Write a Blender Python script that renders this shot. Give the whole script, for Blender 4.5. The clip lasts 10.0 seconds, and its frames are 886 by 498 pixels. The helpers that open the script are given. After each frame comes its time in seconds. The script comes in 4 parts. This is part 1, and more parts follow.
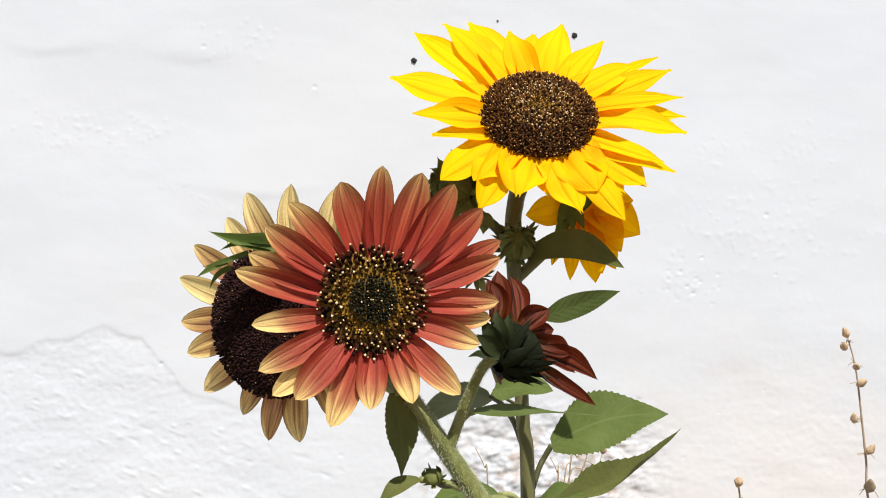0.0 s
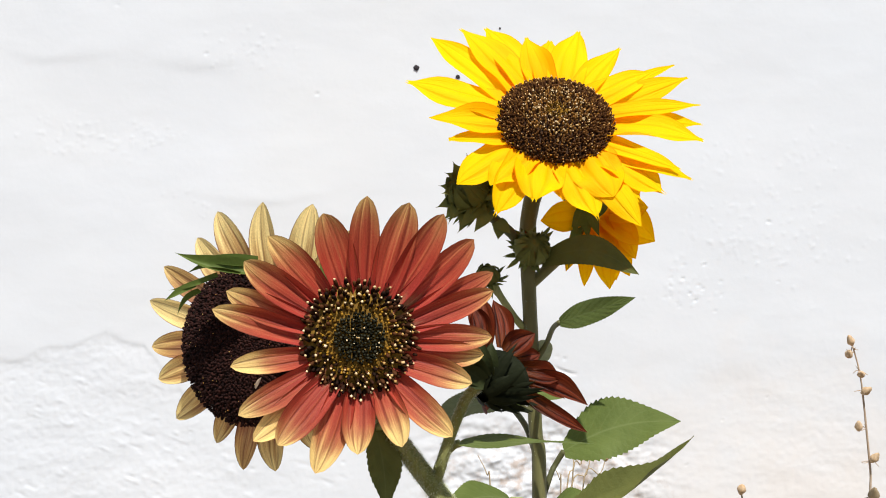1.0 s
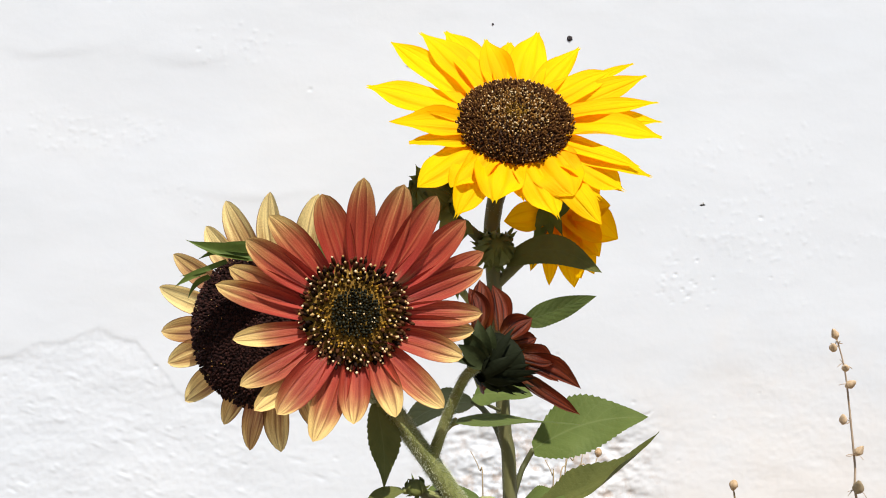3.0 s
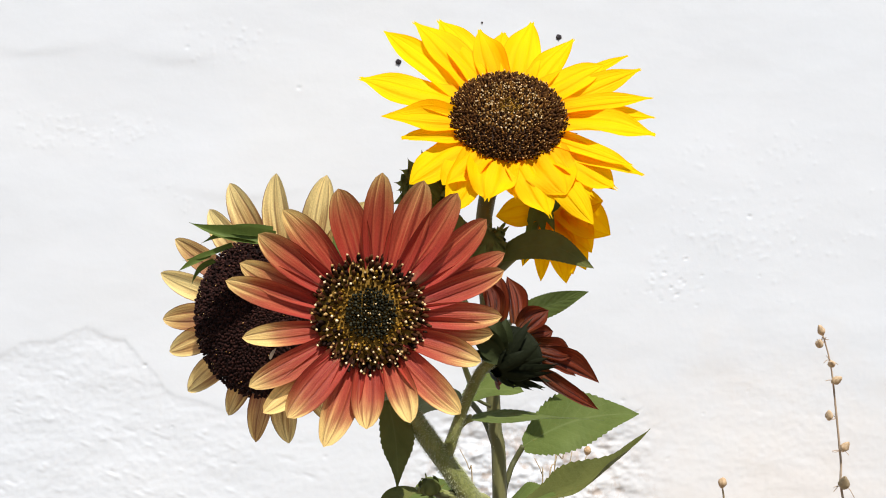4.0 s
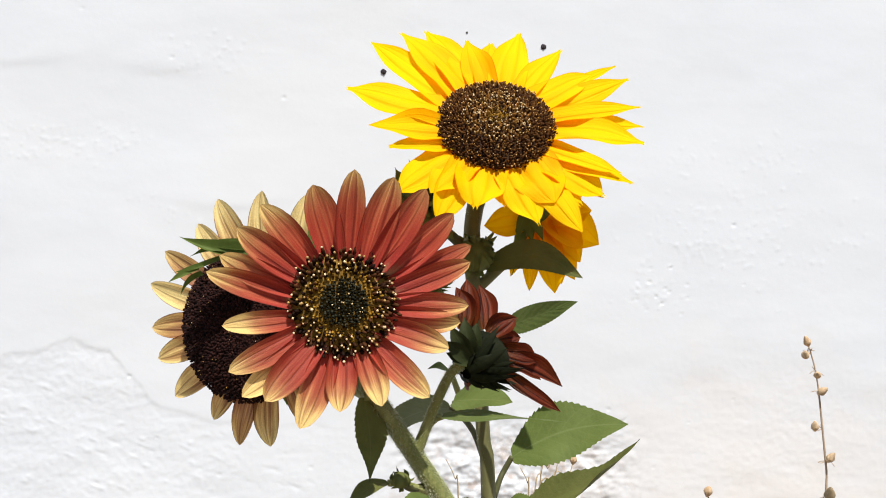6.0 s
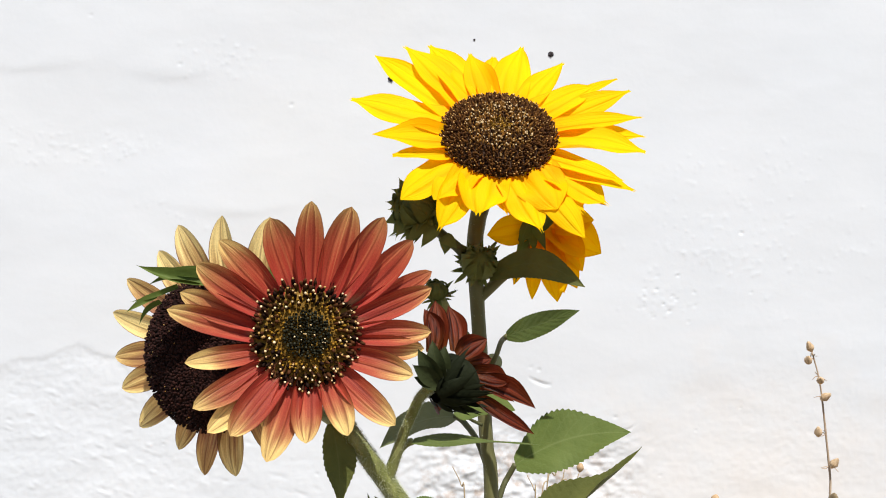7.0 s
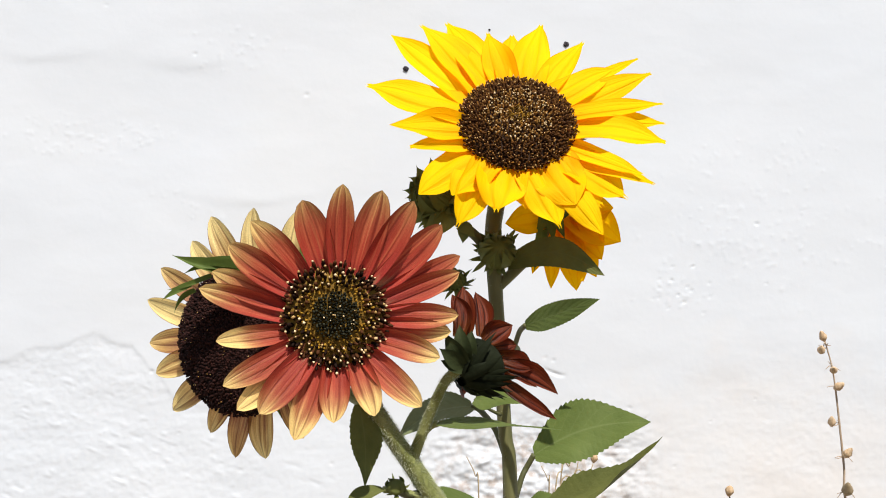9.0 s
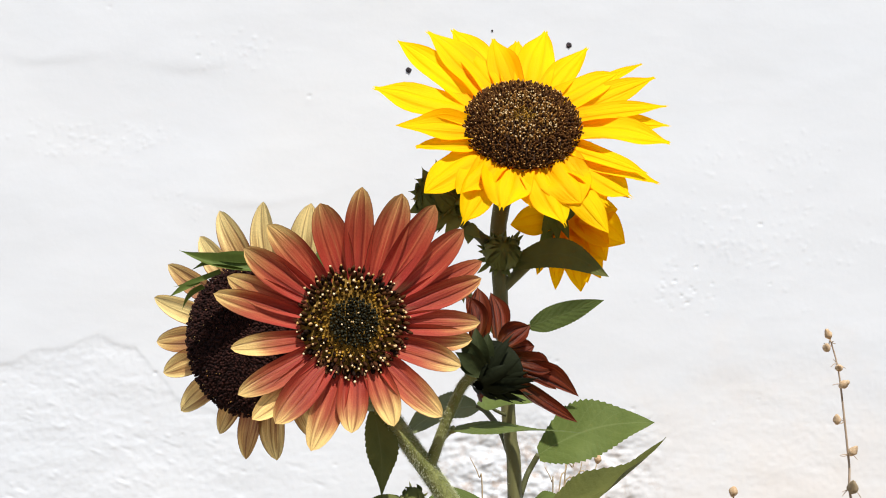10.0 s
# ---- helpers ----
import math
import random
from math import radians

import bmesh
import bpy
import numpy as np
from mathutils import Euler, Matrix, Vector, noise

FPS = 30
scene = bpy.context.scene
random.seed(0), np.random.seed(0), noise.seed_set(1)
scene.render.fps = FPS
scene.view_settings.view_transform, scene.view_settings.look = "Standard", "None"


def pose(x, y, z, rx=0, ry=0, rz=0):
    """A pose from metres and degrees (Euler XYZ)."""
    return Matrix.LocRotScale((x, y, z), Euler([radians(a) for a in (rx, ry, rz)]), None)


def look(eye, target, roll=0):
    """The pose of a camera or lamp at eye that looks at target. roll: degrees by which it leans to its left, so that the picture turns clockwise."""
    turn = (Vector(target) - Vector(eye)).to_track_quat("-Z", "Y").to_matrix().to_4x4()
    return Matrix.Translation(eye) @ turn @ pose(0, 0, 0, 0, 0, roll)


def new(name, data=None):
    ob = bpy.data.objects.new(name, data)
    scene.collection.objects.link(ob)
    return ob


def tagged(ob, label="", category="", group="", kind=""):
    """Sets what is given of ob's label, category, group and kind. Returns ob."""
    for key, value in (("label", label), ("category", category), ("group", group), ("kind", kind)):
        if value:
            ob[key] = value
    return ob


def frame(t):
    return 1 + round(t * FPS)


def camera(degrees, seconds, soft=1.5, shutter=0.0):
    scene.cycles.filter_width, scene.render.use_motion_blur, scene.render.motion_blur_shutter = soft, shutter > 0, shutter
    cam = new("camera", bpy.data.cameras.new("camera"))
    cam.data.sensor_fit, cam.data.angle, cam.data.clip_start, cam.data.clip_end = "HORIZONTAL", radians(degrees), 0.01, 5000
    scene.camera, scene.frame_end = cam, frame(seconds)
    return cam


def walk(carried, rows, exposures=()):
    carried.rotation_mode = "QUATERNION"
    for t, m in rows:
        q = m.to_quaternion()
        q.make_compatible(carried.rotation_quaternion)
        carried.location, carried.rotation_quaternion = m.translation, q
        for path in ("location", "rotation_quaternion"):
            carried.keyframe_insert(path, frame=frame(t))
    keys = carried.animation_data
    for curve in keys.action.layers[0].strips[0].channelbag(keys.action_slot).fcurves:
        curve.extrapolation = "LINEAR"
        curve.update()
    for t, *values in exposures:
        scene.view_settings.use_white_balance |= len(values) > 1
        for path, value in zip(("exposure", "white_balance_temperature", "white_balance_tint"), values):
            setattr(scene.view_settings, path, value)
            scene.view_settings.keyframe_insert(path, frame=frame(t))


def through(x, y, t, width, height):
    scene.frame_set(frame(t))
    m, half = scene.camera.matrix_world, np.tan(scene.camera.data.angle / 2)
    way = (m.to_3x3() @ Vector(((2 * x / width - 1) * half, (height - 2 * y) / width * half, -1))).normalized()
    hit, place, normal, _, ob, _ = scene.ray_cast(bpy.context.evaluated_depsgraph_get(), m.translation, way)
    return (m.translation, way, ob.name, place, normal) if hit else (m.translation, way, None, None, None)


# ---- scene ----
# A clump of sunflowers before a whitewashed wall, swaying in the wind; a hand-held camera that turns a little.
EYE = (0.0, 0.0, 1.25)
WALL_Y = 1.35


def gaze(yaw, pitch, roll):
    return pose(*EYE) @ pose(0, 0, 0, 0, 0, yaw) @ pose(0, 0, 0, pitch) @ pose(0, 0, 0, 0, roll) @ pose(0, 0, 0, 90)


cam = camera(40, 10.0, soft=1.0, shutter=0.0)
walk(cam, [(t, gaze(*a)) for t, *a in (
    (0, -0.114, -0.332, -0.01), (0.5, -0.383, -0.504, -0.119), (1, 0, 0, 0), (1.5, 0.043, 0.343, 0.066),
    (2, -0.045, 0.28, -0.134), (2.5, -0.185, -0.005, -0.135), (3, -0.34, -0.195, -0.032), (3.2, -0.425, -0.281, -0.028),
    (4.3, -1.016, -0.244, -0.005), (4.5, -1.119, -0.197, -0.001), (5, -1.304, 0.105, 0.154), (5.5, -1.608, 0.06, 0.18),
    (5.7, -1.571, 0.08, 0.157), (6.8, -1.351, 0.508, 0.029), (7, -1.2, 0.517, 0.006), (7.5, -1.383, 0.626, 0.008),
    (8, -0.83, 0.733, -0.026), (8.5, -0.611, 0.19, 0.039), (9, -0.517, 0.058, -0.131), (9.5, -0.261, -0.107, -0.095),
    (10, -0.368, 0.109, -0.02))])

# ---- light ----
SUN_ELEVATION, SUN_AZIMUTH = 58.0, 14.0      # degrees; azimuth to the right of straight behind the camera
world = bpy.data.worlds.new("sky")
scene.world = world
world.use_nodes = True
wn = world.node_tree.nodes
sky = wn.new("ShaderNodeTexSky")
sky.sky_type, sky.sun_disc = "NISHITA", False
sky.sun_elevation, sky.sun_rotation = radians(SUN_ELEVATION), radians(180 - SUN_AZIMUTH)
wn["Background"].inputs["Strength"].default_value = 0.075
world.node_tree.links.new(sky.outputs[0], wn["Background"].inputs[0])
sun = new("sun", bpy.data.lights.new("sun", "SUN"))
sun.data.energy, sun.data.angle, sun.data.color = 4.55, radians(0.53), (1.0, 0.955, 0.88)
ce, ca = math.cos(radians(SUN_ELEVATION)), radians(SUN_AZIMUTH)
sun.matrix_world = look((ce * math.sin(ca) * 9, -ce * math.cos(ca) * 9, 9 * math.sin(radians(SUN_ELEVATION))), (0, 0, 0))
scene.view_settings.exposure = 0.5


# ---- materials ----
class Shader:
    """A small helper to write node materials."""

    def __init__(self, name):
        self.mat = bpy.data.materials.new(name)
        self.mat.use_nodes = True
        self.t = self.mat.node_tree
        self.t.nodes.clear()
        self.out = self.n("ShaderNodeOutputMaterial")

    def n(self, kind, **inputs):
        node = self.t.nodes.new(kind)
        for key, value in inputs.items():
            key = key.replace("_", " ")
            if isinstance(value, bpy.types.NodeSocket):
                self.t.links.new(value, node.inputs[key])
            else:
                node.inputs[key].default_value = value
        return node

    def link(self, a, b):
        self.t.links.new(a, b)

    def coords(self, kind="Object", scale=(1, 1, 1)):
        c = self.n("ShaderNodeTexCoord")
        m = self.n("ShaderNodeMapping", Vector=c.outputs[kind], Scale=scale)
        return m.outputs[0]

    def noise(self, vec, scale, detail=4.0, rough=0.55):
        return self.n("ShaderNodeTexNoise", Vector=vec, Scale=scale, Detail=detail, Roughness=rough).outputs["Fac"]

    def ramp(self, fac, stops):
        r = self.n("ShaderNodeValToRGB", Fac=fac)
        while len(r.color_ramp.elements) < len(stops):
            r.color_ramp.elements.new(0.5)
        for e, (p, c) in zip(r.color_ramp.elements, stops):
            e.position, e.color = p, (*c, 1)
        return r.outputs[0]

    def math(self, op, a, b=0.0):
        m = self.t.nodes.new("ShaderNodeMath")
        m.operation = op
        for i, v in enumerate((a, b)):
            if isinstance(v, bpy.types.NodeSocket):
                self.link(v, m.inputs[i])
            else:
                m.inputs[i].default_value = v
        return m.outputs[0]

    def mix(self, fac, a, b, kind="MIX"):
        m = self.t.nodes.new("ShaderNodeMix")
        m.data_type, m.blend_type = "RGBA", kind
        for i, v in ((0, fac), (6, a), (7, b)):
            if isinstance(v, bpy.types.NodeSocket):
                self.link(v, m.inputs[i])
            else:
                m.inputs[i].default_value = v if i == 0 else (*v, 1)
        return m.outputs[2]

    def bump(self, height, strength, distance):
        return self.n("ShaderNodeBump", Height=height, Strength=strength, Distance=distance).outputs[0]

    def done(self, colour, rough=0.6, normal=None, through=0.0, through_colour=None, specular=0.4):
        p = self.n("ShaderNodeBsdfPrincipled")
        for key, v in (("Base Color", colour), ("Roughness", rough), ("Normal", normal), ("Specular IOR Level", specular)):
            if isinstance(v, bpy.types.NodeSocket):
                self.link(v, p.inputs[key])
            elif v is not None:
                p.inputs[key].default_value = (*v, 1) if isinstance(v, tuple) else v
        last = p.outputs[0]
        if through:
            tr = self.n("ShaderNodeBsdfTranslucent")
            col = through_colour or colour
            if isinstance(col, bpy.types.NodeSocket):
                self.link(col, tr.inputs[0])
            else:
                tr.inputs[0].default_value = (*col, 1)
            m = self.n("ShaderNodeMixShader", Fac=through)
            self.link(last, m.inputs[1])
            self.link(tr.outputs[0], m.inputs[2])
            last = m.outputs[0]
        self.link(last, self.out.inputs[0])
        return self.mat


def petal_material(name, stops, streak, streak_amount, spread=0.25, through=0.35, rough=0.5, pale_amount=0.0, rim_amount=0.0, gloss=0.25, crease_shade=0.0, mottle=0.35, glow=None, edge_run=0.15):
    """Colour along the petal by stops, with fine veins along it; each petal differs a little."""
    s = Shader(name)
    uv = s.n("ShaderNodeTexCoord").outputs["UV"]
    xyz = s.n("ShaderNodeSeparateXYZ", Vector=uv)
    rnd = s.n("ShaderNodeObjectInfo").outputs["Random"]
    shift = s.n("ShaderNodeCombineXYZ", X=s.math("MULTIPLY", rnd, 37.0), Y=s.math("MULTIPLY", rnd, 11.0))
    vec = s.n("ShaderNodeVectorMath", **{})
    s.link(uv, vec.inputs[0])
    s.link(shift.outputs[0], vec.inputs[1])
    fine = s.n("ShaderNodeMapping", Vector=vec.outputs[0], Scale=(19, 1.3, 1)).outputs[0]
    broad = s.n("ShaderNodeMapping", Vector=vec.outputs[0], Scale=(4, 1.2, 1)).outputs[0]
    veins = s.noise(fine, 1.0, 5, 0.6)
    patch = s.noise(broad, 1.0, 3, 0.5)
    # edge_run: how far the edges of a petal run ahead in colour of its middle
    edge = s.math("ABSOLUTE", s.math("SUBTRACT", xyz.outputs[0], 0.5))
    along = s.math("ADD", xyz.outputs[1], s.math("MULTIPLY", s.math("SUBTRACT", veins, 0.5), spread * 0.55))
    along = s.math("ADD", along, s.math("MULTIPLY", s.math("SUBTRACT", patch, 0.5), spread * 1.2))
    along = s.math("ADD", along, s.math("MULTIPLY", s.math("SUBTRACT", edge, 0.2), spread * edge_run))
    along = s.math("ADD", along, s.math("MULTIPLY", s.math("SUBTRACT", rnd, 0.5), spread * 0.7))
    base = s.ramp(along, stops)
    lines = s.ramp(veins, ((0.33, (1, 1, 1)), (0.62, (0, 0, 0))))
    col = s.mix(s.math("MULTIPLY", lines, streak_amount), base, streak)
    pale = s.ramp(s.noise(s.n("ShaderNodeMapping", Vector=vec.outputs[0], Location=(5, 3, 0), Scale=(17, 1.1, 1)).outputs[0], 1.0, 3, 0.5), ((0.56, (0, 0, 0)), (0.74, (1, 1, 1))))
    col = s.mix(s.math("MULTIPLY", pale, pale_amount), col, stops[-1][1])
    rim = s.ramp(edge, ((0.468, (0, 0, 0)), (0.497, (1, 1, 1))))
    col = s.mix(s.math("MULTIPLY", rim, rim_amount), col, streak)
    # shade of the two folds put into the colour, pale stripes beside them
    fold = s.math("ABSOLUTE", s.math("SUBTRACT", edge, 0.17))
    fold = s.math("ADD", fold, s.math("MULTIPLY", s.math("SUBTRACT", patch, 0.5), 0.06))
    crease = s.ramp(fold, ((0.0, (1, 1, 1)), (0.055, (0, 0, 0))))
    col = s.mix(s.math("MULTIPLY", crease, crease_shade), col, streak)
    ridge = s.ramp(s.math("ABSOLUTE", s.math("SUBTRACT", s.math("ADD", fold, 0.0), 0.075)), ((0.0, (1, 1, 1)), (0.05, (0, 0, 0))))
    ridge = s.math("MULTIPLY", ridge, s.ramp(patch, ((0.4, (0.25, 0.25, 0.25)), (0.6, (1, 1, 1)))))
    col = s.mix(s.math("MULTIPLY", ridge, 0.45 * pale_amount), col, stops[-1][1])
    # fine mottling
    speck = s.noise(s.n("ShaderNodeMapping", Vector=vec.outputs[0], Scale=(38, 60, 1)).outputs[0], 1.0, 3, 0.6)
    tone = s.math("ADD", 0.92, s.math("MULTIPLY", rnd, 0.13))
    tone = s.math("ADD", tone, s.math("MULTIPLY", s.math("SUBTRACT", speck, 0.5), mottle))
    tone = s.math("ADD", tone, s.math("MULTIPLY", s.math("SUBTRACT", patch, 0.5), mottle * 1.3))
    grey = s.n("ShaderNodeCombineColor", Red=tone, Green=tone, Blue=tone).outputs[0]
    col = s.mix(1.0, col, grey, "MULTIPLY")
    relief = s.math("ADD", s.math("MULTIPLY", veins, 1.3), s.math("MULTIPLY", speck, 0.6))
    nor = s.bump(s.math("SUBTRACT", relief, s.math("MULTIPLY", crease, 0.8)), 0.5, 0.0010)
    return s.done(col, rough, nor, through, s.mix(1.0, col, glow, "MULTIPLY") if glow else None, specular=gloss)


def plain_material(name, a, b, scale=60.0, rough=0.6, bump=0.4, depth=0.001, through=0.0, specular=0.3, stretch=(1, 1, 1)):
    s = Shader(name)
    vec = s.coords("Object", stretch)
    f, g = s.noise(vec, scale), s.noise(vec, scale * 6, 3)
    rnd = s.n("ShaderNodeObjectInfo").outputs["Random"]
    f = s.math("ADD", f, s.math("MULTIPLY", s.math("SUBTRACT", rnd, 0.5), 0.25))
    col = s.ramp(f, ((0.3, a), (0.7, b)))
    col = s.mix(s.math("MULTIPLY", g, 0.25), col, tuple(0.6 * c for c in a))
    return s.done(col, rough, s.bump(g, bump, depth), through, specular=specular)


def floret_material(name, a, b):
    s = Shader(name)
    rnd = s.n("ShaderNodeNewGeometry").outputs["Random Per Island"]
    return s.done(s.ramp(rnd, ((0.2, a), (0.95, b))), 0.7, specular=0.08)


def leaf_material(name, a, b, vein, through=0.22, ribbed=1.0, gloss=0.15):
    s = Shader(name)
    uv = s.n("ShaderNodeTexCoord").outputs["UV"]
    xyz = s.n("ShaderNodeSeparateXYZ", Vector=uv)
    side = s.math("ABSOLUTE", s.math("SUBTRACT", xyz.outputs[0], 0.5))
    run = s.math("SUBTRACT", xyz.outputs[1], s.math("MULTIPLY", side, 0.55))
    wave = s.math("ABSOLUTE", s.math("SUBTRACT", s.math("FRACT", s.math("MULTIPLY", run, 8.0)), 0.5))
    ribs = s.ramp(wave, ((0.0, (1, 1, 1)), (0.09, (0, 0, 0))))
    mid = s.ramp(side, ((0.0, (1, 1, 1)), (0.03, (0, 0, 0))))
    rib = s.math("MAXIMUM", s.math("MULTIPLY", ribs, 0.35 * ribbed), mid)
    vec = s.coords("Object")
    f, g = s.noise(vec, 45), s.noise(vec, 420, 3)
    col = s.mix(s.math("MULTIPLY", rib, 0.5), s.ramp(f, ((0.3, a), (0.7, b))), vein)
    h = s.math("ADD", s.math("MULTIPLY", g, 0.5), s.math("MULTIPLY", wave, 0.35 * ribbed))
    return s.done(col, 0.65, s.bump(h, 0.45, 0.0015), through, specular=gloss)


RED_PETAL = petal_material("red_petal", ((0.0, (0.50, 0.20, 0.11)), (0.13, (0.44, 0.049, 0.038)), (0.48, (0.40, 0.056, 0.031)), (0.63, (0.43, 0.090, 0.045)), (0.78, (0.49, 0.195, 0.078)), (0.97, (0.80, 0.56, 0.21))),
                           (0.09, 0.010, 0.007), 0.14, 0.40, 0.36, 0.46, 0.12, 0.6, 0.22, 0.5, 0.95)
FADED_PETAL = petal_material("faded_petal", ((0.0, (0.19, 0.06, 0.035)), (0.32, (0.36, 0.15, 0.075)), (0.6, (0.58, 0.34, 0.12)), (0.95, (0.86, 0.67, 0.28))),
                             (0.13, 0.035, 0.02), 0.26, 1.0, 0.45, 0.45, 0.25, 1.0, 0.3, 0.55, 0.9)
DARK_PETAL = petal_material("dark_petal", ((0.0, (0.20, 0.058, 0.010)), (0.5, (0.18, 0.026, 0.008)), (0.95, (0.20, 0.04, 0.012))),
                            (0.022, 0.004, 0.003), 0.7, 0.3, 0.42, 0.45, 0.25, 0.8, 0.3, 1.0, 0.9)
YELLOW_PETAL = petal_material("yellow_petal", ((0.0, (0.95, 0.50, 0.001)), (0.35, (0.98, 0.61, 0.001)), (0.95, (0.98, 0.662, 0.001))),
                              (0.82, 0.30, 0.001), 0.12, 0.25, 0.42, 0.58, 0.0, 0.5, 0.07, 0.28, 0.06, (1.0, 0.70, 0.35))
STEM = plain_material("stem_green", (0.17, 0.185, 0.055), (0.33, 0.34, 0.14), 110, 0.6, 0.9, 0.0012, 0.0, 0.3, (1, 1, 0.5))
STEM_OLIVE = plain_material("stem_olive", (0.105, 0.103, 0.040), (0.175, 0.168, 0.070), 70, 0.6, 0.5, 0.0008, 0.0, 0.3, (1, 1, 0.25))
STEM_DARK = plain_material("stem_dark", (0.06, 0.065, 0.025), (0.11, 0.11, 0.045), 70, 0.6, 0.5, 0.0008, 0.0, 0.3, (1, 1, 0.25))
HAIR = plain_material("plant_hair", (0.45, 0.48, 0.30), (0.6, 0.62, 0.45), 60, 0.5, 0.0, 0.001, 0.3)
LEAF = leaf_material("leaf_green", (0.075, 0.105, 0.023), (0.105, 0.14, 0.036), (0.15, 0.185, 0.068))
LEAF_GREY = leaf_material("leaf_grey_green", (0.12, 0.14, 0.065), (0.17, 0.19, 0.095), (0.22, 0.24, 0.14))
LEAF_PALE = leaf_material("leaf_pale_green", (0.20, 0.22, 0.12), (0.29, 0.31, 0.18), (0.32, 0.34, 0.22))
LEAF_DARK = leaf_material("leaf_dark_green", (0.08, 0.09, 0.024), (0.125, 0.135, 0.038), (0.13, 0.14, 0.05), 0.2)
BRACT = leaf_material("bract_green", (0.065, 0.10, 0.016), (0.12, 0.165, 0.032), (0.17, 0.21, 0.06), 0.25, 0.0, 0.3)
BRACT_DARK = leaf_material("bract_dark_green", (0.09, 0.105, 0.03), (0.17, 0.185, 0.055), (0.16, 0.18, 0.065), 0.15, 0.0, 0.08)
# calyx greens of the flower turned away, darkened to hold its shade
BRACT_SHADED = leaf_material("bract_green_shaded", (0.018, 0.024, 0.009), (0.038, 0.047, 0.018), (0.045, 0.055, 0.022), 0.12, 0.0, 0.08)
BRACT_DEEP_SHADE = leaf_material("bract_green_deep_shade", (0.006, 0.008, 0.004), (0.014, 0.017, 0.008), (0.018, 0.022, 0.010), 0.05, 0.0, 0.05)
DISC_OLIVE = plain_material("disc_olive", (0.13, 0.068, 0.006), (0.30, 0.165, 0.018), 300, 0.8)
DISC_BROWN = plain_material("disc_brown", (0.03, 0.012, 0.005), (0.06, 0.026, 0.008), 300, 0.8)
DISC_DARK = plain_material("disc_dark", (0.007, 0.0025, 0.0025), (0.013, 0.004, 0.004), 300, 0.8)
FLORET_GREEN = floret_material("floret_green", (0.007, 0.007, 0.004), (0.034, 0.033, 0.020))
FLORET_YELLOW = floret_material("floret_golden", (0.06, 0.028, 0.003), (0.34, 0.18, 0.022))
FLORET_COLUMN = floret_material("floret_dark_column", (0.012, 0.005, 0.003), (0.075, 0.028, 0.010))
POLLEN_PALE = floret_material("pollen_cream", (0.42, 0.26, 0.09), (0.86, 0.68, 0.42))
FLORET_BROWN = floret_material("floret_brown", (0.04, 0.015, 0.005), (0.14, 0.06, 0.016))
FLORET_GOLD = floret_material("floret_golden_brown", (0.028, 0.011, 0.004), (0.30, 0.14, 0.032))
FLORET_DARK = floret_material("floret_dark", (0.011, 0.0045, 0.004), (0.040, 0.015, 0.012))
POLLEN = floret_material("pollen_gold", (0.42, 0.20, 0.04), (0.80, 0.55, 0.24))
STRAW = plain_material("dry_straw", (0.33, 0.25, 0.175), (0.47, 0.37, 0.28), 120, 0.75)
STRAW_DARK = plain_material("dry_brown", (0.23, 0.175, 0.10), (0.38, 0.30, 0.19), 120, 0.8)
POD = plain_material("dry_pod", (0.42, 0.28, 0.155), (0.66, 0.50, 0.33), 260, 0.7, 0.6)
INSECT = plain_material("insect_black", (0.015, 0.013, 0.012), (0.03, 0.026, 0.022), 900, 0.4)
WING = plain_material("insect_wing", (0.35, 0.34, 0.32), (0.5, 0.48, 0.45), 900, 0.3, 0.0, 0.001, 0.6)
SPECK = plain_material("dark_speck", (0.03, 0.025, 0.03), (0.06, 0.05, 0.055), 400, 0.8)


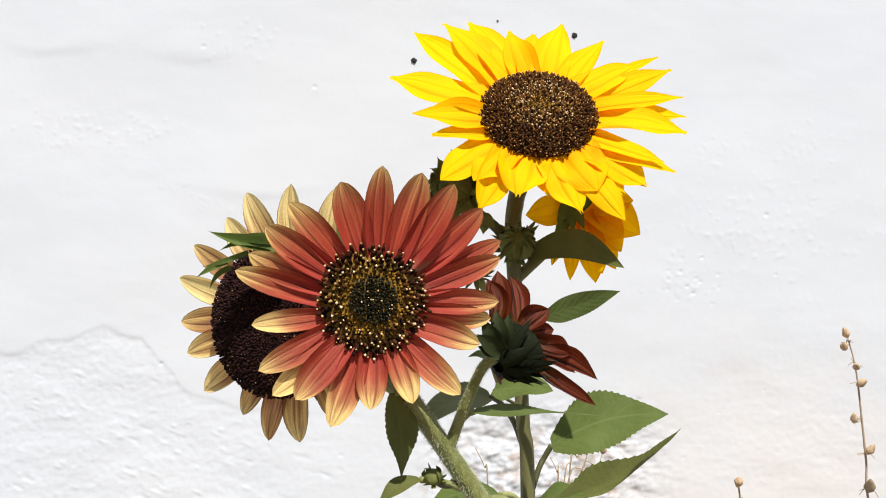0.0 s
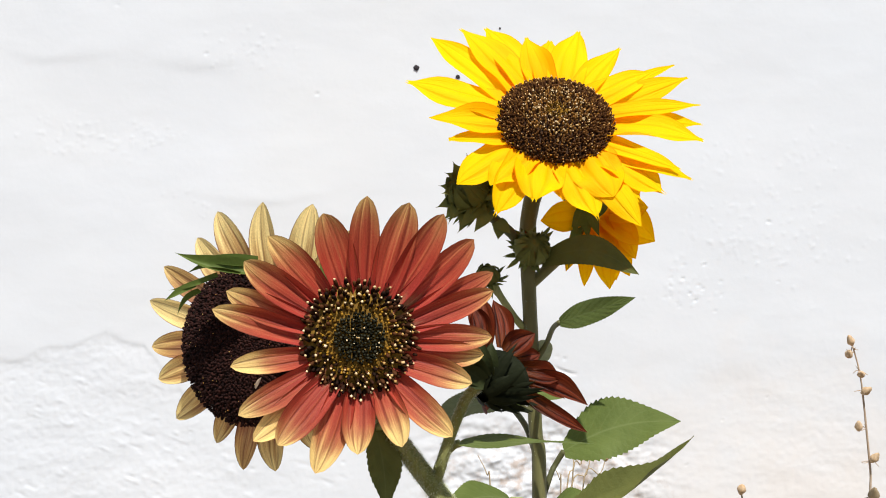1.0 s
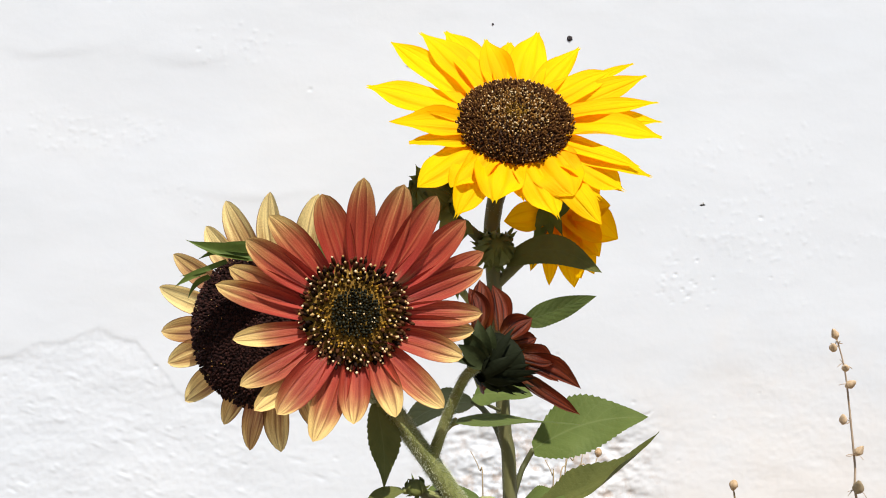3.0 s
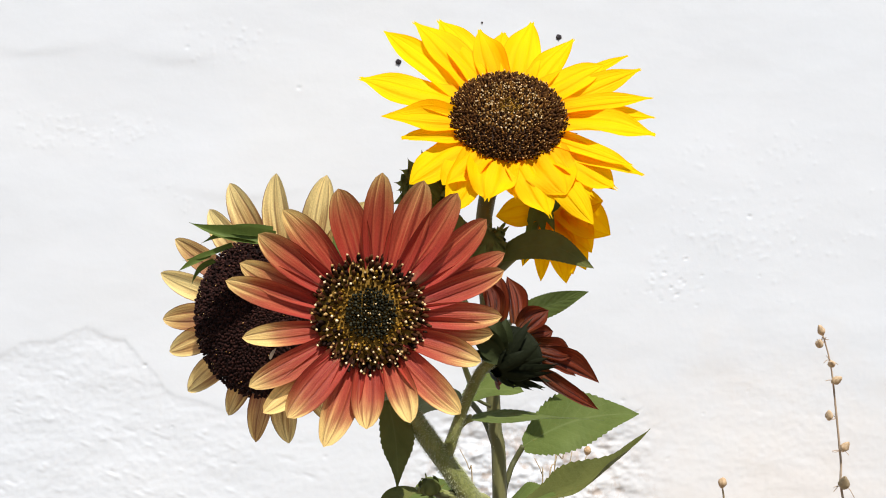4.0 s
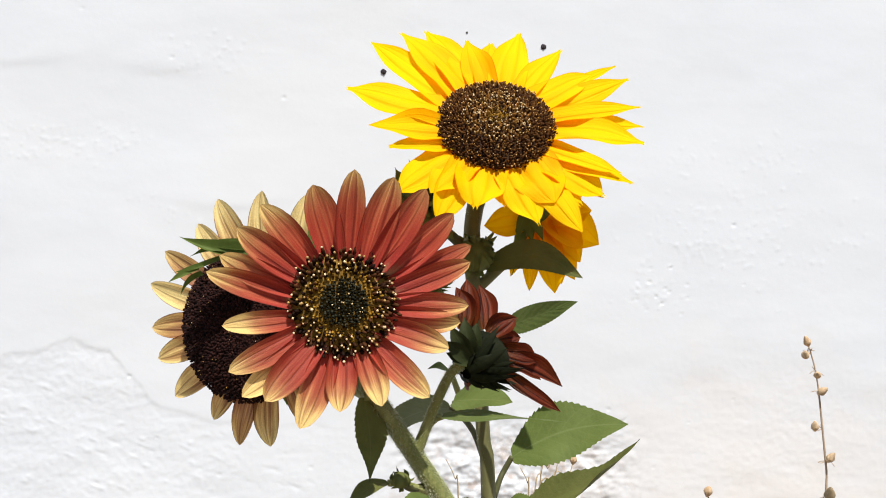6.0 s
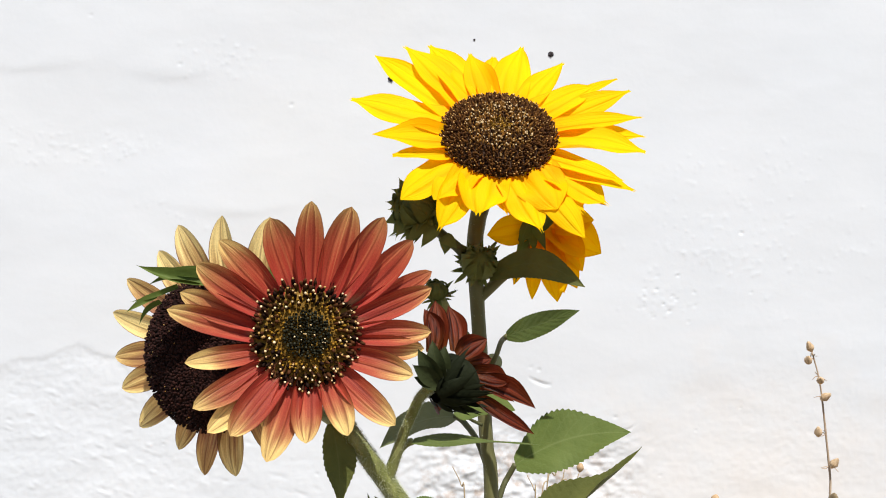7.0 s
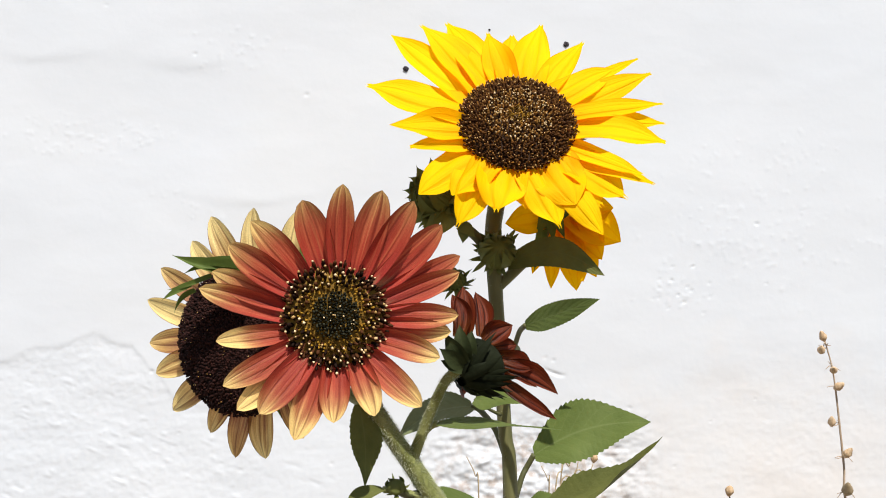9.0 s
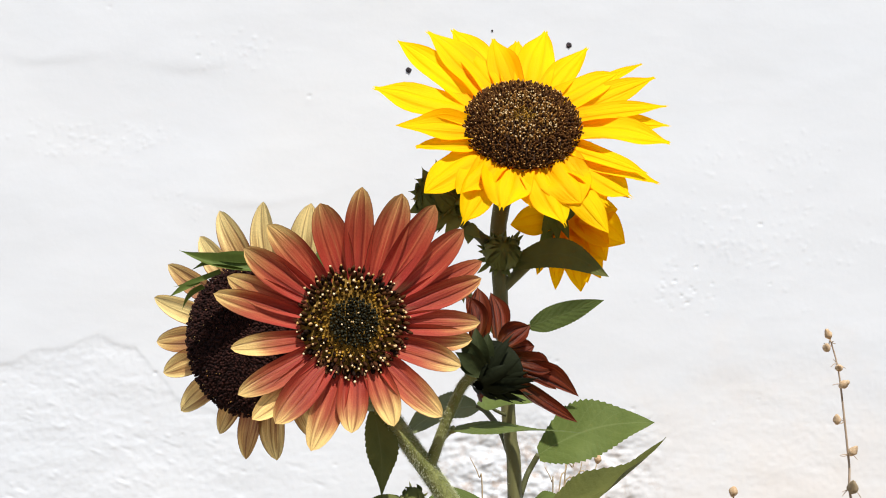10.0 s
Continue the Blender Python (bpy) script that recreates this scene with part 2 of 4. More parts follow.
def wall_material():
    s = Shader("limewash")
    vec = s.coords("Object")
    big, mid, fine = s.noise(vec, 3.2, 5), s.noise(vec, 17, 5), s.noise(vec, 240, 4, 0.65)
    col = s.ramp(big, ((0.32, (0.565, 0.595, 0.64)), (0.55, (0.585, 0.61, 0.65)), (0.72, (0.59, 0.61, 0.64))))
    col = s.mix(s.math("MULTIPLY", s.ramp(mid, ((0.5, (0, 0, 0)), (0.8, (1, 1, 1)))), 0.3), col, (0.55, 0.575, 0.61))
    # bare, warmer plaster low down where the wash has worn off
    xyz = s.n("ShaderNodeSeparateXYZ", Vector=vec)
    patch = s.n("ShaderNodeVectorMath", **{})
    patch.operation = "DISTANCE"
    flat = s.n("ShaderNodeCombineXYZ", X=s.math("MULTIPLY", xyz.outputs[0], 0.75), Z=s.math("MULTIPLY", xyz.outputs[2], 1.0))
    s.link(flat.outputs[0], patch.inputs[0])
    patch.inputs[1].default_value = (0.30, 0, 0.92)
    worn = s.math("ADD", patch.outputs["Value"], s.math("MULTIPLY", s.math("SUBTRACT", mid, 0.5), 0.30))
    worn = s.ramp(worn, ((0.05, (1, 1, 1)), (0.24, (0, 0, 0))))
    col = s.mix(s.math("MULTIPLY", worn, 0.8), col, (0.605, 0.58, 0.565))
    # broken plaster with brown earth showing, low in the middle
    near = s.n("ShaderNodeVectorMath")
    near.operation = "DISTANCE"
    s.link(s.n("ShaderNodeMapping", Vector=vec, Scale=(0.6, 0, 1)).outputs[0], near.inputs[0])
    near.inputs[1].default_value = (0.069, 0, 0.975)
    chips = s.math("MULTIPLY", s.ramp(near.outputs["Value"], ((0.045, (1, 1, 1)), (0.1, (0, 0, 0)))), s.ramp(s.noise(vec, 75, 4, 0.6), ((0.5, (0, 0, 0)), (0.66, (1, 1, 1)))))
    col = s.mix(s.math("MULTIPLY", chips, 0.6), col, (0.34, 0.24, 0.17))
    h = s.math("ADD", s.math("MULTIPLY", mid, 0.5), s.math("MULTIPLY", fine, 0.5))
    return s.done(col, 0.92, s.bump(h, 0.055, 0.004), specular=0.1)


def ground_material():
    s = Shader("dry_earth")
    vec = s.coords("Object")
    a, b = s.noise(vec, 1.3, 6), s.noise(vec, 55, 5, 0.65)
    col = s.mix(s.math("MULTIPLY", b, 0.6), s.ramp(a, ((0.3, (0.20, 0.15, 0.10)), (0.7, (0.33, 0.27, 0.19)))), (0.12, 0.09, 0.06))
    return s.done(col, 0.95, s.bump(b, 0.6, 0.02), specular=0.1)


# ---- mesh helpers ----
HOME = {}                       # where the origin of each thing and part lies at rest


def thing(name, at, label, category, group="", kind=""):
    ob = new(name)
    ob.empty_display_size = 0.05
    ob.location = at
    HOME[ob.name] = Vector(at)
    return tagged(ob, label, category, group, kind)


def part(name, verts, faces, material, parent, label="", uvs=None, smooth=True, at=None, kind=""):
    """One mesh object under a thing or part, from places in the world at rest."""
    home = HOME[parent.name] if at is None else Vector(at)
    me = bpy.data.meshes.new(name)
    me.from_pydata([tuple(Vector(v) - home) for v in verts], [], faces)
    if uvs is not None:
        layer = me.uv_layers.new(name="UVMap")
        flat = [c for f in faces for i in f for c in uvs[i]]
        layer.data.foreach_set("uv", flat)
    if smooth:
        me.polygons.foreach_set("use_smooth", [True] * len(me.polygons))
    me.materials.append(material)
    ob = new(name, me)
    ob.parent = parent
    ob.location = home - HOME[parent.name]
    HOME[ob.name] = home
    return tagged(ob, label, kind=kind)


def blade(base, tip, width, facing, arch=0.0, cup=0.0, grooves=0.0, twist=0.0, sway=0.0, root=0.5, belly=0.45, point=0.75, teeth=0.0, tooth_count=16,
          wave=0.0, fold=0.0, rows=11, cols=7, seed=0, droop=0.0, notch=0.0, curl=0.0):
    """A thin petal, bract or leaf from base to tip: verts, faces, uvs.
    facing: the way its upper side looks; arch: bulge to that side; cup: how far its edges rise; droop: how far the tip hooks back;
    notch: how deep the tip is split in two, curl: how far one edge rolls up."""
    rng = random.Random(seed)
    base, tip, facing = Vector(base), Vector(tip), Vector(facing)
    axis = tip - base
    length = axis.length
    side = axis.cross(facing).normalized()
    up = side.cross(axis).normalized()
    phase, verts, uvs, faces = rng.uniform(0, 6.28), [], [], []
    for j in range(rows):
        v = j / (rows - 1)
        if not teeth:           # rows lie closer towards the tip
            v = 0.35 * v + 0.65 * math.sin(v * math.pi / 2)
        if v < belly:
            w = root + (1 - root) * math.sin(v / belly * math.pi / 2)
        else:
            x = (v - belly) / (1 - belly)
            w = max(0.0, 1 - x ** 1.9) ** point
        w = max(w, 0.14 if notch else 0.02)
        if teeth:
            w *= 1 + teeth * ((v * tooth_count) % 1.0 - 0.5) * min(1, 4 * (1 - v))
        a = twist * (v - 0.3)
        s2 = side * math.cos(a) + up * math.sin(a)
        u2 = up * math.cos(a) - side * math.sin(a)
        mid = base + axis * v + up * (arch * length * 4 * v * (1 - v) * 0.5 - droop * length * v ** 3) + side * (sway * length * math.sin(v * math.pi))
        for i in range(cols):
            u = 2 * i / (cols - 1) - 1
            lift = cup * width * w * u * u + fold * width * w * abs(u)
            lift += grooves * width * math.cos(u * math.pi * 2.0) * min(1.0, 4 * v) * (1 - v * v)
            lift += curl * width * w * max(0.0, u) ** 2 * math.sin(v * math.pi)
            lift += wave * width * math.sin(v * 9 + phase + u * 1.5) * abs(u) * min(1, 3 * v, 1.6 * w)
            split = axis * (notch * abs(math.cos(u * math.pi)) * v ** 9)
            verts.append(mid + s2 * (u * width * 0.5 * w) + u2 * lift - split)
            uvs.append((0.5 + 0.5 * u, v))
    for j in range(rows - 1):
        for i in range(cols - 1):
            k = j * cols + i
            faces.append((k, k + 1, k + cols + 1, k + cols))
    return verts, faces, uvs


def spline(points, steps):
    """Places along a smooth curve through the points."""
    p = [Vector(q) for q in points]
    p = [p[0] * 2 - p[1]] + p + [p[-1] * 2 - p[-2]]
    out = []
    for k in range(1, len(p) - 2):
        a, b, c, d = p[k - 1:k + 3]
        for i in range(steps):
            t = i / steps
            out.append(0.5 * (2 * b + (c - a) * t + (2 * a - 5 * b + 4 * c - d) * t * t + (3 * b - a - 3 * c + d) * t ** 3))
    return out + [p[-2]]


def tube(points, radii, sides=9, steps=7, knobs=0.0, seed=0):
    """A stem through the points; the radii go with them."""
    line = spline(points, steps)
    rng = random.Random(seed)
    verts, faces, uvs = [], [], []
    ref = Vector((0.31, 0.87, 0.2))
    for k, q in enumerate(line):
        d = (line[min(k + 1, len(line) - 1)] - line[max(k - 1, 0)]).normalized()
        s = d.cross(ref).normalized()
        u = s.cross(d)
        f = k / steps
        i = min(int(f), len(radii) - 2)
        r = radii[i] + (radii[i + 1] - radii[i]) * (f - i)
        for n in range(sides):
            a = 2 * math.pi * n / sides
            rr = r * (1 + knobs * (rng.random() - 0.5) + 0.06 * math.cos(3 * a))
            verts.append(q + (s * math.cos(a) + u * math.sin(a)) * rr)
            uvs.append((n / sides, k / len(line)))
        if k:
            o = (k - 1) * sides
            faces += [(o + n, o + (n + 1) % sides, o + sides + (n + 1) % sides, o + sides + n) for n in range(sides)]
    top = len(verts) - sides
    faces += [tuple(range(sides - 1, -1, -1)), tuple(range(top, top + sides))]
    return verts, faces, uvs


def hairs(points, radii, count, length, parent, seed):
    """The fine bristles on a stem."""
    rng = random.Random(seed)
    line = spline(points, 12)
    verts, faces = [], []
    for _ in range(count):
        k = rng.randrange(len(line) - 1)
        d = (line[k + 1] - line[k]).normalized()
        q = line[k].lerp(line[k + 1], rng.random())
        f = k / 12
        i = min(int(f), len(radii) - 2)
        r = radii[i] + (radii[i + 1] - radii[i]) * (f - i)
        n = Vector((rng.gauss(0, 1), rng.gauss(0, 1), rng.gauss(0, 1)))
        n = (n - d * n.dot(d)).normalized()
        t = n.cross(d) * 0.00010
        b = q + n * r * 0.95
        e = b + (n + d * rng.uniform(-0.5, 0.3)).normalized() * length * rng.uniform(0.5, 1.2)
        o = len(verts)
        verts += [b - t, b + t, b + d * 0.0002, e]
        faces += [(o, o + 1, o + 3), (o + 1, o + 2, o + 3), (o + 2, o, o + 3)]
    part("bristles", verts, faces, HAIR, parent, smooth=False, kind="stuff")


def frame_of(facing):
    """Right, up and out for a flower that looks along facing."""
    n = Vector(facing).normalized()
    right = Vector((0, 0, 1)).cross(n).normalized()
    if abs(n.z) > 0.98:
        right = Vector((1, 0, 0))
    return right, n.cross(right), n


def dome(centre, facing, radius, height, rim=0.35, rings=9, sides=36):
    """A closed cushion: the receptacle of a flower."""
    r, u, n = frame_of(facing)
    c = Vector(centre)
    verts, faces = [], []
    for j in range(rings):
        f = j / (rings - 1)
        if f < 0.3:
            g = f / 0.3
            rad, h = radius * (0.35 + 0.65 * g), -rim * radius * (1 - g)
        else:
            g = (f - 0.3) / 0.7 * math.pi / 2
            rad, h = radius * max(math.cos(g), 0.02), height * math.sin(g)
        for i in range(sides):
            a = 2 * math.pi * i / sides
            verts.append(c + r * (math.cos(a) * rad) + u * (math.sin(a) * rad) + n * h)
    for j in range(rings - 1):
        for i in range(sides):
            a, b = j * sides + i, j * sides + (i + 1) % sides
            faces.append((a, b, b + sides, a + sides))
    faces += [tuple(range(sides - 1, -1, -1)), tuple(range((rings - 1) * sides, rings * sides))]
    return verts, faces


def florets(centre, facing, radius, height, count, inner, outer, size, tall, splay, seed, tips=0.0, tip_size=0.0, blunt=0.55, hollow=0.0):
    """Disc florets in the spiral order of a sunflower, from inner to outer (parts of the radius), and the pollen on some of them."""
    r, u, n = frame_of(facing)
    c, rng = Vector(centre), random.Random(seed)
    verts, faces, tv, tf = [], [], [], []
    for k in range(count):
        q = math.sqrt((k + 0.5) / count)
        if not inner <= q <= outer:
            continue
        a = k * 2.399963 + rng.uniform(-0.05, 0.05)
        q *= 1 + rng.uniform(-0.015, 0.015)
        z = height * math.sqrt(max(0.0, 1 - (q * 0.97) ** 2)) - hollow * height * math.exp(-(q / 0.28) ** 2)
        out = r * math.cos(a) + u * math.sin(a)
        d = (n + out * (splay * q + rng.uniform(-0.22, 0.22)) + n.cross(out) * rng.uniform(-0.25, 0.25)).normalized()
        b = c + out * (radius * q) + n * (z - size * 0.5)
        s = d.cross(out if abs(d.dot(out)) < 0.9 else r).normalized()
        t = s.cross(d)
        h, w = tall * rng.uniform(0.65, 1.25), size * rng.uniform(0.8, 1.15)
        o = len(verts)
        for lev, rad in ((0, 0.8), (0.7, 1.0), (1.0, blunt)):
            verts += [b + d * (h * lev) + (s * math.cos(x) + t * math.sin(x)) * (w * 0.5 * rad) for x in (0, 1.257, 2.513, 3.77, 5.027)]
        for lev in (0, 5):
            faces += [(o + lev + i, o + lev + (i + 1) % 5, o + lev + 5 + (i + 1) % 5, o + lev + 5 + i) for i in range(5)]
        faces.append(tuple(range(o + 10, o + 15)))
        if tips and rng.random() < tips:
            e, o, w = b + d * (h + tip_size * 0.2), len(tv), tip_size * rng.uniform(0.6, 1.2) * 0.5
            tv += [e + s * w, e + t * w, e - s * w, e - t * w, e + d * w * 1.3, e - d * w]
            tf += [(o + i, o + (i + 1) % 4, o + 4) for i in range(4)] + [(o + (i + 1) % 4, o + i, o + 5) for i in range(4)]
    return (verts, faces), (tv, tf)


def ray_petals(head, petals, centre, facing, radius, material, width=1.0, back=0.004, start=0.66, notch=0.0, curl=0.0, twist=0.25, paler=(0.0, 0.0), name="petal", **shape):
    """Petals round a disc: the angles of root and tip in degrees (0 to the right, 90 up), the length from the centre,
    the width and the rise of the tip over the disc in millimetres. paler: the side on which petals turn pale sooner
    along their length, and how much."""
    r, u, n = frame_of(facing)
    c = Vector(centre)
    for k, (root_angle, angle, length, wide, lift) in enumerate(petals):
        rng = random.Random(k * 7 + int(length))
        a, b = radians(angle), radians(root_angle)
        base = c + (r * math.cos(b) + u * math.sin(b)) * (radius * start) + n * (0.00025 * lift - back + 0.0009 * (k % 3))
        tip = c + (r * math.cos(a) + u * math.sin(a)) * (length * 0.001) + n * (lift * 0.001)
        opts = dict(arch=-0.05, cup=0.10, grooves=0.045, twist=rng.uniform(-twist, twist), sway=rng.uniform(-0.03, 0.03), seed=k,
                    notch=notch * rng.choice((0.0, 0.4, 1.0)), curl=curl * rng.uniform(-1, 1))
        opts.update(shape)
        v, f, uv = blade(base, tip, wide * 0.001 * width, n, **opts)
        faded = paler[1] * math.cos(a - radians(paler[0]))
        part(name, v, f, material, head, uvs=[(p, q * (1 + faded)) for p, q in uv], at=base)


def bract_ring(head, centre, facing, radius, count, length, wide, reach, rise, material, seed, spread=0.35, name="bract"):
    """Pointed green bracts round the back of a flower. reach: how far out they go, rise: how far towards the face."""
    r, u, n = frame_of(facing)
    c, rng = Vector(centre), random.Random(seed)
    for k in range(count):
        a = 2 * math.pi * (k + rng.uniform(-spread, spread)) / count
        d = r * math.cos(a) + u * math.sin(a)
        base = c + d * radius * 0.75 - n * (0.3 * radius)
        size = length * rng.uniform(0.75, 1.2)
        tip = base + d * size * reach + n * size * rise * rng.uniform(0.6, 1.3)
        v, f, uv = blade(base, tip, wide * rng.uniform(0.85, 1.15), d - n * 0.3 if rise > 0.7 else -n, arch=rng.uniform(0.05, 0.3), cup=0.12, root=0.85, belly=0.25, point=1.15,
                         droop=rng.uniform(-0.15, 0.25), rows=8, cols=5, seed=k)
        part(name, v, f, material, head, uvs=uv, at=base)


def bud(parent, centre, facing, radius, material, spikes, length, seed, label):
    """A closed flower bud wrapped in pointed bracts."""
    v, f = dome(centre, facing, radius, radius * 0.9, 0.8, 9, 20)
    head = part("bud", v, f, material, parent, label, uvs=[(0.3, 0.3)] * len(v), at=centre)
    r, u, n = frame_of(facing)
    c, rng = Vector(centre), random.Random(seed)
    for k in range(spikes):
        wrap = k % 2
        a = 2 * math.pi * k * 0.381966 + rng.uniform(-0.2, 0.2)
        d = r * math.cos(a) + u * math.sin(a)
        if wrap:                # lies on the bud, its point near the middle
            base = c + d * radius * 0.92 - n * radius * 0.15
            tip = c + d * radius * rng.uniform(0.1, 0.5) + n * radius * rng.uniform(0.95, 1.25)
            wide, arch, look_out, hook = radius * rng.uniform(0.5, 0.75), 0.45, d + n * 0.6, rng.uniform(-0.2, 0.1)
        else:                   # stands off
            low = rng.uniform(-0.1, 0.55)
            base = c + d * radius * (0.93 - 0.75 * max(0.0, low)) - n * radius * low
            size = length * rng.uniform(0.6, 1.25)
            tip = base + d * size * 0.85 + n * size * rng.uniform(-0.15, 0.6)
            wide, arch, look_out, hook = length * rng.uniform(0.24, 0.38), 0.15, n * -0.4 + d * 0.3, rng.uniform(-0.4, 0.2)
        bv, bf, uv = blade(base, tip, wide, look_out, arch=arch, cup=0.1, root=0.9, belly=0.25, point=1.3, droop=hook, rows=8, cols=5, seed=k)
        part("bract", bv, bf, material, head, uvs=uv, at=base)
    return head


def leaf(parent, stalk, tip, width, facing, material, label="", stalk_radius=0.0015, stalk_material=None, **shape):
    """A toothed leaf blade on its stalk; the stalk's last point is where the blade begins."""
    opts = dict(arch=0.12, fold=0.12, wave=0.05, root=0.35, belly=0.32, point=0.95, teeth=0.075, tooth_count=21, rows=85, cols=9, seed=int(abs(tip[0]) * 1e4))
    opts.update(shape)
    v, f, uv = blade(stalk[-1], tip, width, facing, **opts)
    blade_ob = part("leaf", v, f, material, parent, label, uvs=uv, at=stalk[-1])
    if len(stalk) > 1:
        v, f, uv = tube(stalk, [stalk_radius * 1.25] + [stalk_radius] * (len(stalk) - 1), 8)
        part("leaf_stalk", v, f, stalk_material or STEM, blade_ob, at=stalk[0])
    return blade_ob


# ---- the place ----
def build_wall():
    """Limewashed wall: uneven, brushed and patched, with a raised lip where a coat ends, pits and specks."""
    def axis(lo, a, b, hi, step, coarse):
        left = list(np.arange(lo, a - coarse * 0.5, coarse))
        return np.array(left + list(np.arange(a, b, step)) + list(np.arange(b, hi + coarse * 0.5, coarse)))
    xs = axis(-4.0, -0.60, 0.60, 4.0, 0.0016, 0.13)
    zs = axis(-0.1, 0.90, 1.60, 2.9, 0.0016, 0.13)
    X, Z = np.meshgrid(xs, zs)
    flat = np.stack([X.ravel(), Z.ravel()], 1)

    def fbm(sx, sz, octaves, off):
        out = np.empty(len(flat))
        for i, (x, z) in enumerate(flat):
            out[i] = noise.fractal((x * sx, off, z * sz), 1.0, 2.0, octaves)
        return out.reshape(X.shape)
    soft = fbm(3.0, 5.0, 2, 1.7)
    lumps = fbm(14, 22, 3, 5.1)
    strokes = fbm(24, 120, 2, 9.3)
    tilted = np.array([-abs(noise.fractal(((x + 0.45 * z) * 30, 13.7, (z - 0.30 * x) * 150), 1.0, 2.0, 2)) for x, z in flat]).reshape(X.shape)
    grit = fbm(150, 150, 2, 21.0)
    # the lip of the upper coat: runs in from one side, then sinks in waves
    lip = np.interp(X, (-4, -0.60, -0.45, -0.376, -0.332, -0.312, -0.288, -0.244, -0.2, -0.1, 0.1), (1.12, 1.118, 1.133, 1.152, 1.147, 1.112, 1.089, 1.070, 1.064, 1.063, 1.03))
    lip = lip + 0.006 * lumps + 0.003 * np.sin(X * 97)
    below = 1 / (1 + np.exp(np.clip((Z - lip) / 0.0011, -60, 60)))
    left = 1 / (1 + np.exp((X + 0.15) / 0.06))
    rough = 0.07 + 0.45 * below * left + 0.5 * np.exp(-((X - 0.10) / 0.13) ** 2 - ((Z - 0.98) / 0.09) ** 2) + 0.35 * np.exp(-((X - 0.42) / 0.15) ** 2 - ((Z - 1.02) / 0.10) ** 2)
    h = 0.0025 * soft + 0.0008 * lumps * (0.3 + rough) + 0.00025 * strokes * rough + 0.00013 * tilted * below * left + 0.00050 * grit * rough - 0.00065 * below * left
    # a patch of crumbled plaster low in the middle
    crumb = np.exp(-((X - 0.115) / 0.12) ** 4 - ((Z - 0.985) / 0.075) ** 4)
    h += crumb * (0.0030 * fbm(30, 42, 3, 31.0) + 0.0022 * fbm(90, 110, 2, 41.0) - 0.003)
    rng = random.Random(9)
    pits = [(0.267, 1.232), (0.253, 1.218), (0.266, 1.217), (0.257, 1.213), (0.252, 1.197), (0.259, 1.190), (0.280, 1.193), (0.308, 1.214), (0.309, 1.199), (0.302, 1.181), (0.361, 1.280), (0.372, 1.214), (-0.395, 1.098), (0.135, 1.128), (0.126, 1.131), (-0.31, 1.115), (0.36, 1.085), (0.31, 1.06), (0.22, 1.075)]
    pits += [(0.268 + rng.gauss(0, 0.017), 1.205 + rng.gauss(0, 0.018)) for _ in range(7)]
    pits += [(rng.uniform(-0.6, 0.6), rng.uniform(0.9, 1.6)) for _ in range(14)]
    for gx, gz in pits:
        gr, gd = rng.uniform(0.0011, 0.0024), rng.uniform(0.0003, 0.0013)
        h -= gd * np.exp(-(((X - gx) / gr) ** 2 + ((Z - gz) / (0.7 * gr)) ** 2))
    # short slanting chips in the wash
    for x0, x1, z0, z1, deep in ((0.122, 0.150, 1.1225, 1.1115, 0.0016), (0.227, 0.243, 1.0625, 1.0705, 0.0011)):
        run = np.clip((X - x0) / (x1 - x0), 0, 1)
        h -= deep * np.exp(-((Z - z0 - (z1 - z0) * run + 0.003 * np.sin(run * 3.1) + 0.004 * lumps) / 0.0016) ** 2) * np.sin(run * np.pi)
    # small clusters of lumps under the wash
    for gx, gz, gw, gn in ((-0.41, 1.372, 0.026, 60), (-0.335, 1.372, 0.018, 32), (0.36, 1.295, 0.05, 90), (0.30, 1.355, 0.02, 18), (0.40, 1.36, 0.02, 16), (0.32, 1.255, 0.035, 36), (-0.22, 1.475, 0.022, 36), (-0.28, 1.30, 0.02, 14), (0.43, 1.25, 0.05, 30), (0.268, 1.207, 0.02, 40)):
        for _ in range(gn):
            px, pz, gr = gx + rng.gauss(0, gw), gz + rng.gauss(0, gw * 0.6), rng.uniform(0.0013, 0.0027)
            h += rng.uniform(0.00008, 0.00030) * np.exp(-(((X - px) / gr) ** 2 + ((Z - pz) / gr) ** 2))
    # chips and scratches, slanting down, in the rough coat below the lip
    for _ in range(190):
        px, gl, gw = rng.uniform(-0.60, -0.10), rng.uniform(0.0022, 0.0085), rng.uniform(0.0012, 0.0024)
        pz = np.interp(px, (-0.6, -0.33, -0.25, -0.1), (1.10, 1.12, 1.06, 1.04)) - rng.uniform(0.0, 0.17)
        U, V = (X - px) * 0.92 - (Z - pz) * 0.39, (X - px) * 0.39 + (Z - pz) * 0.92
        h += rng.choice((-1.0, 1.0, 1.0)) * rng.uniform(0.00015, 0.00055) * np.exp(-(U / gl) ** 2 - (V / gw) ** 2)
    # shallow ledges left by the trowel high up
    for gx, gz, gw in ((-0.42, 1.460, 0.06), (-0.27, 1.452, 0.05), (-0.20, 1.30, 0.07)):
        h += 0.0009 * np.exp(-((X - gx) / gw) ** 2) / (1 + np.exp(np.clip(-(Z - gz - 0.12 * (X - gx) ** 2 / gw - 0.004 * lumps) / 0.0025, -60, 60))) * np.exp(-np.clip(Z - gz, 0, 1) / 0.03)
    ny, nx = X.shape
    verts = [(x, WALL_Y - d, z) for x, z, d in zip(X.ravel(), Z.ravel(), h.ravel())]
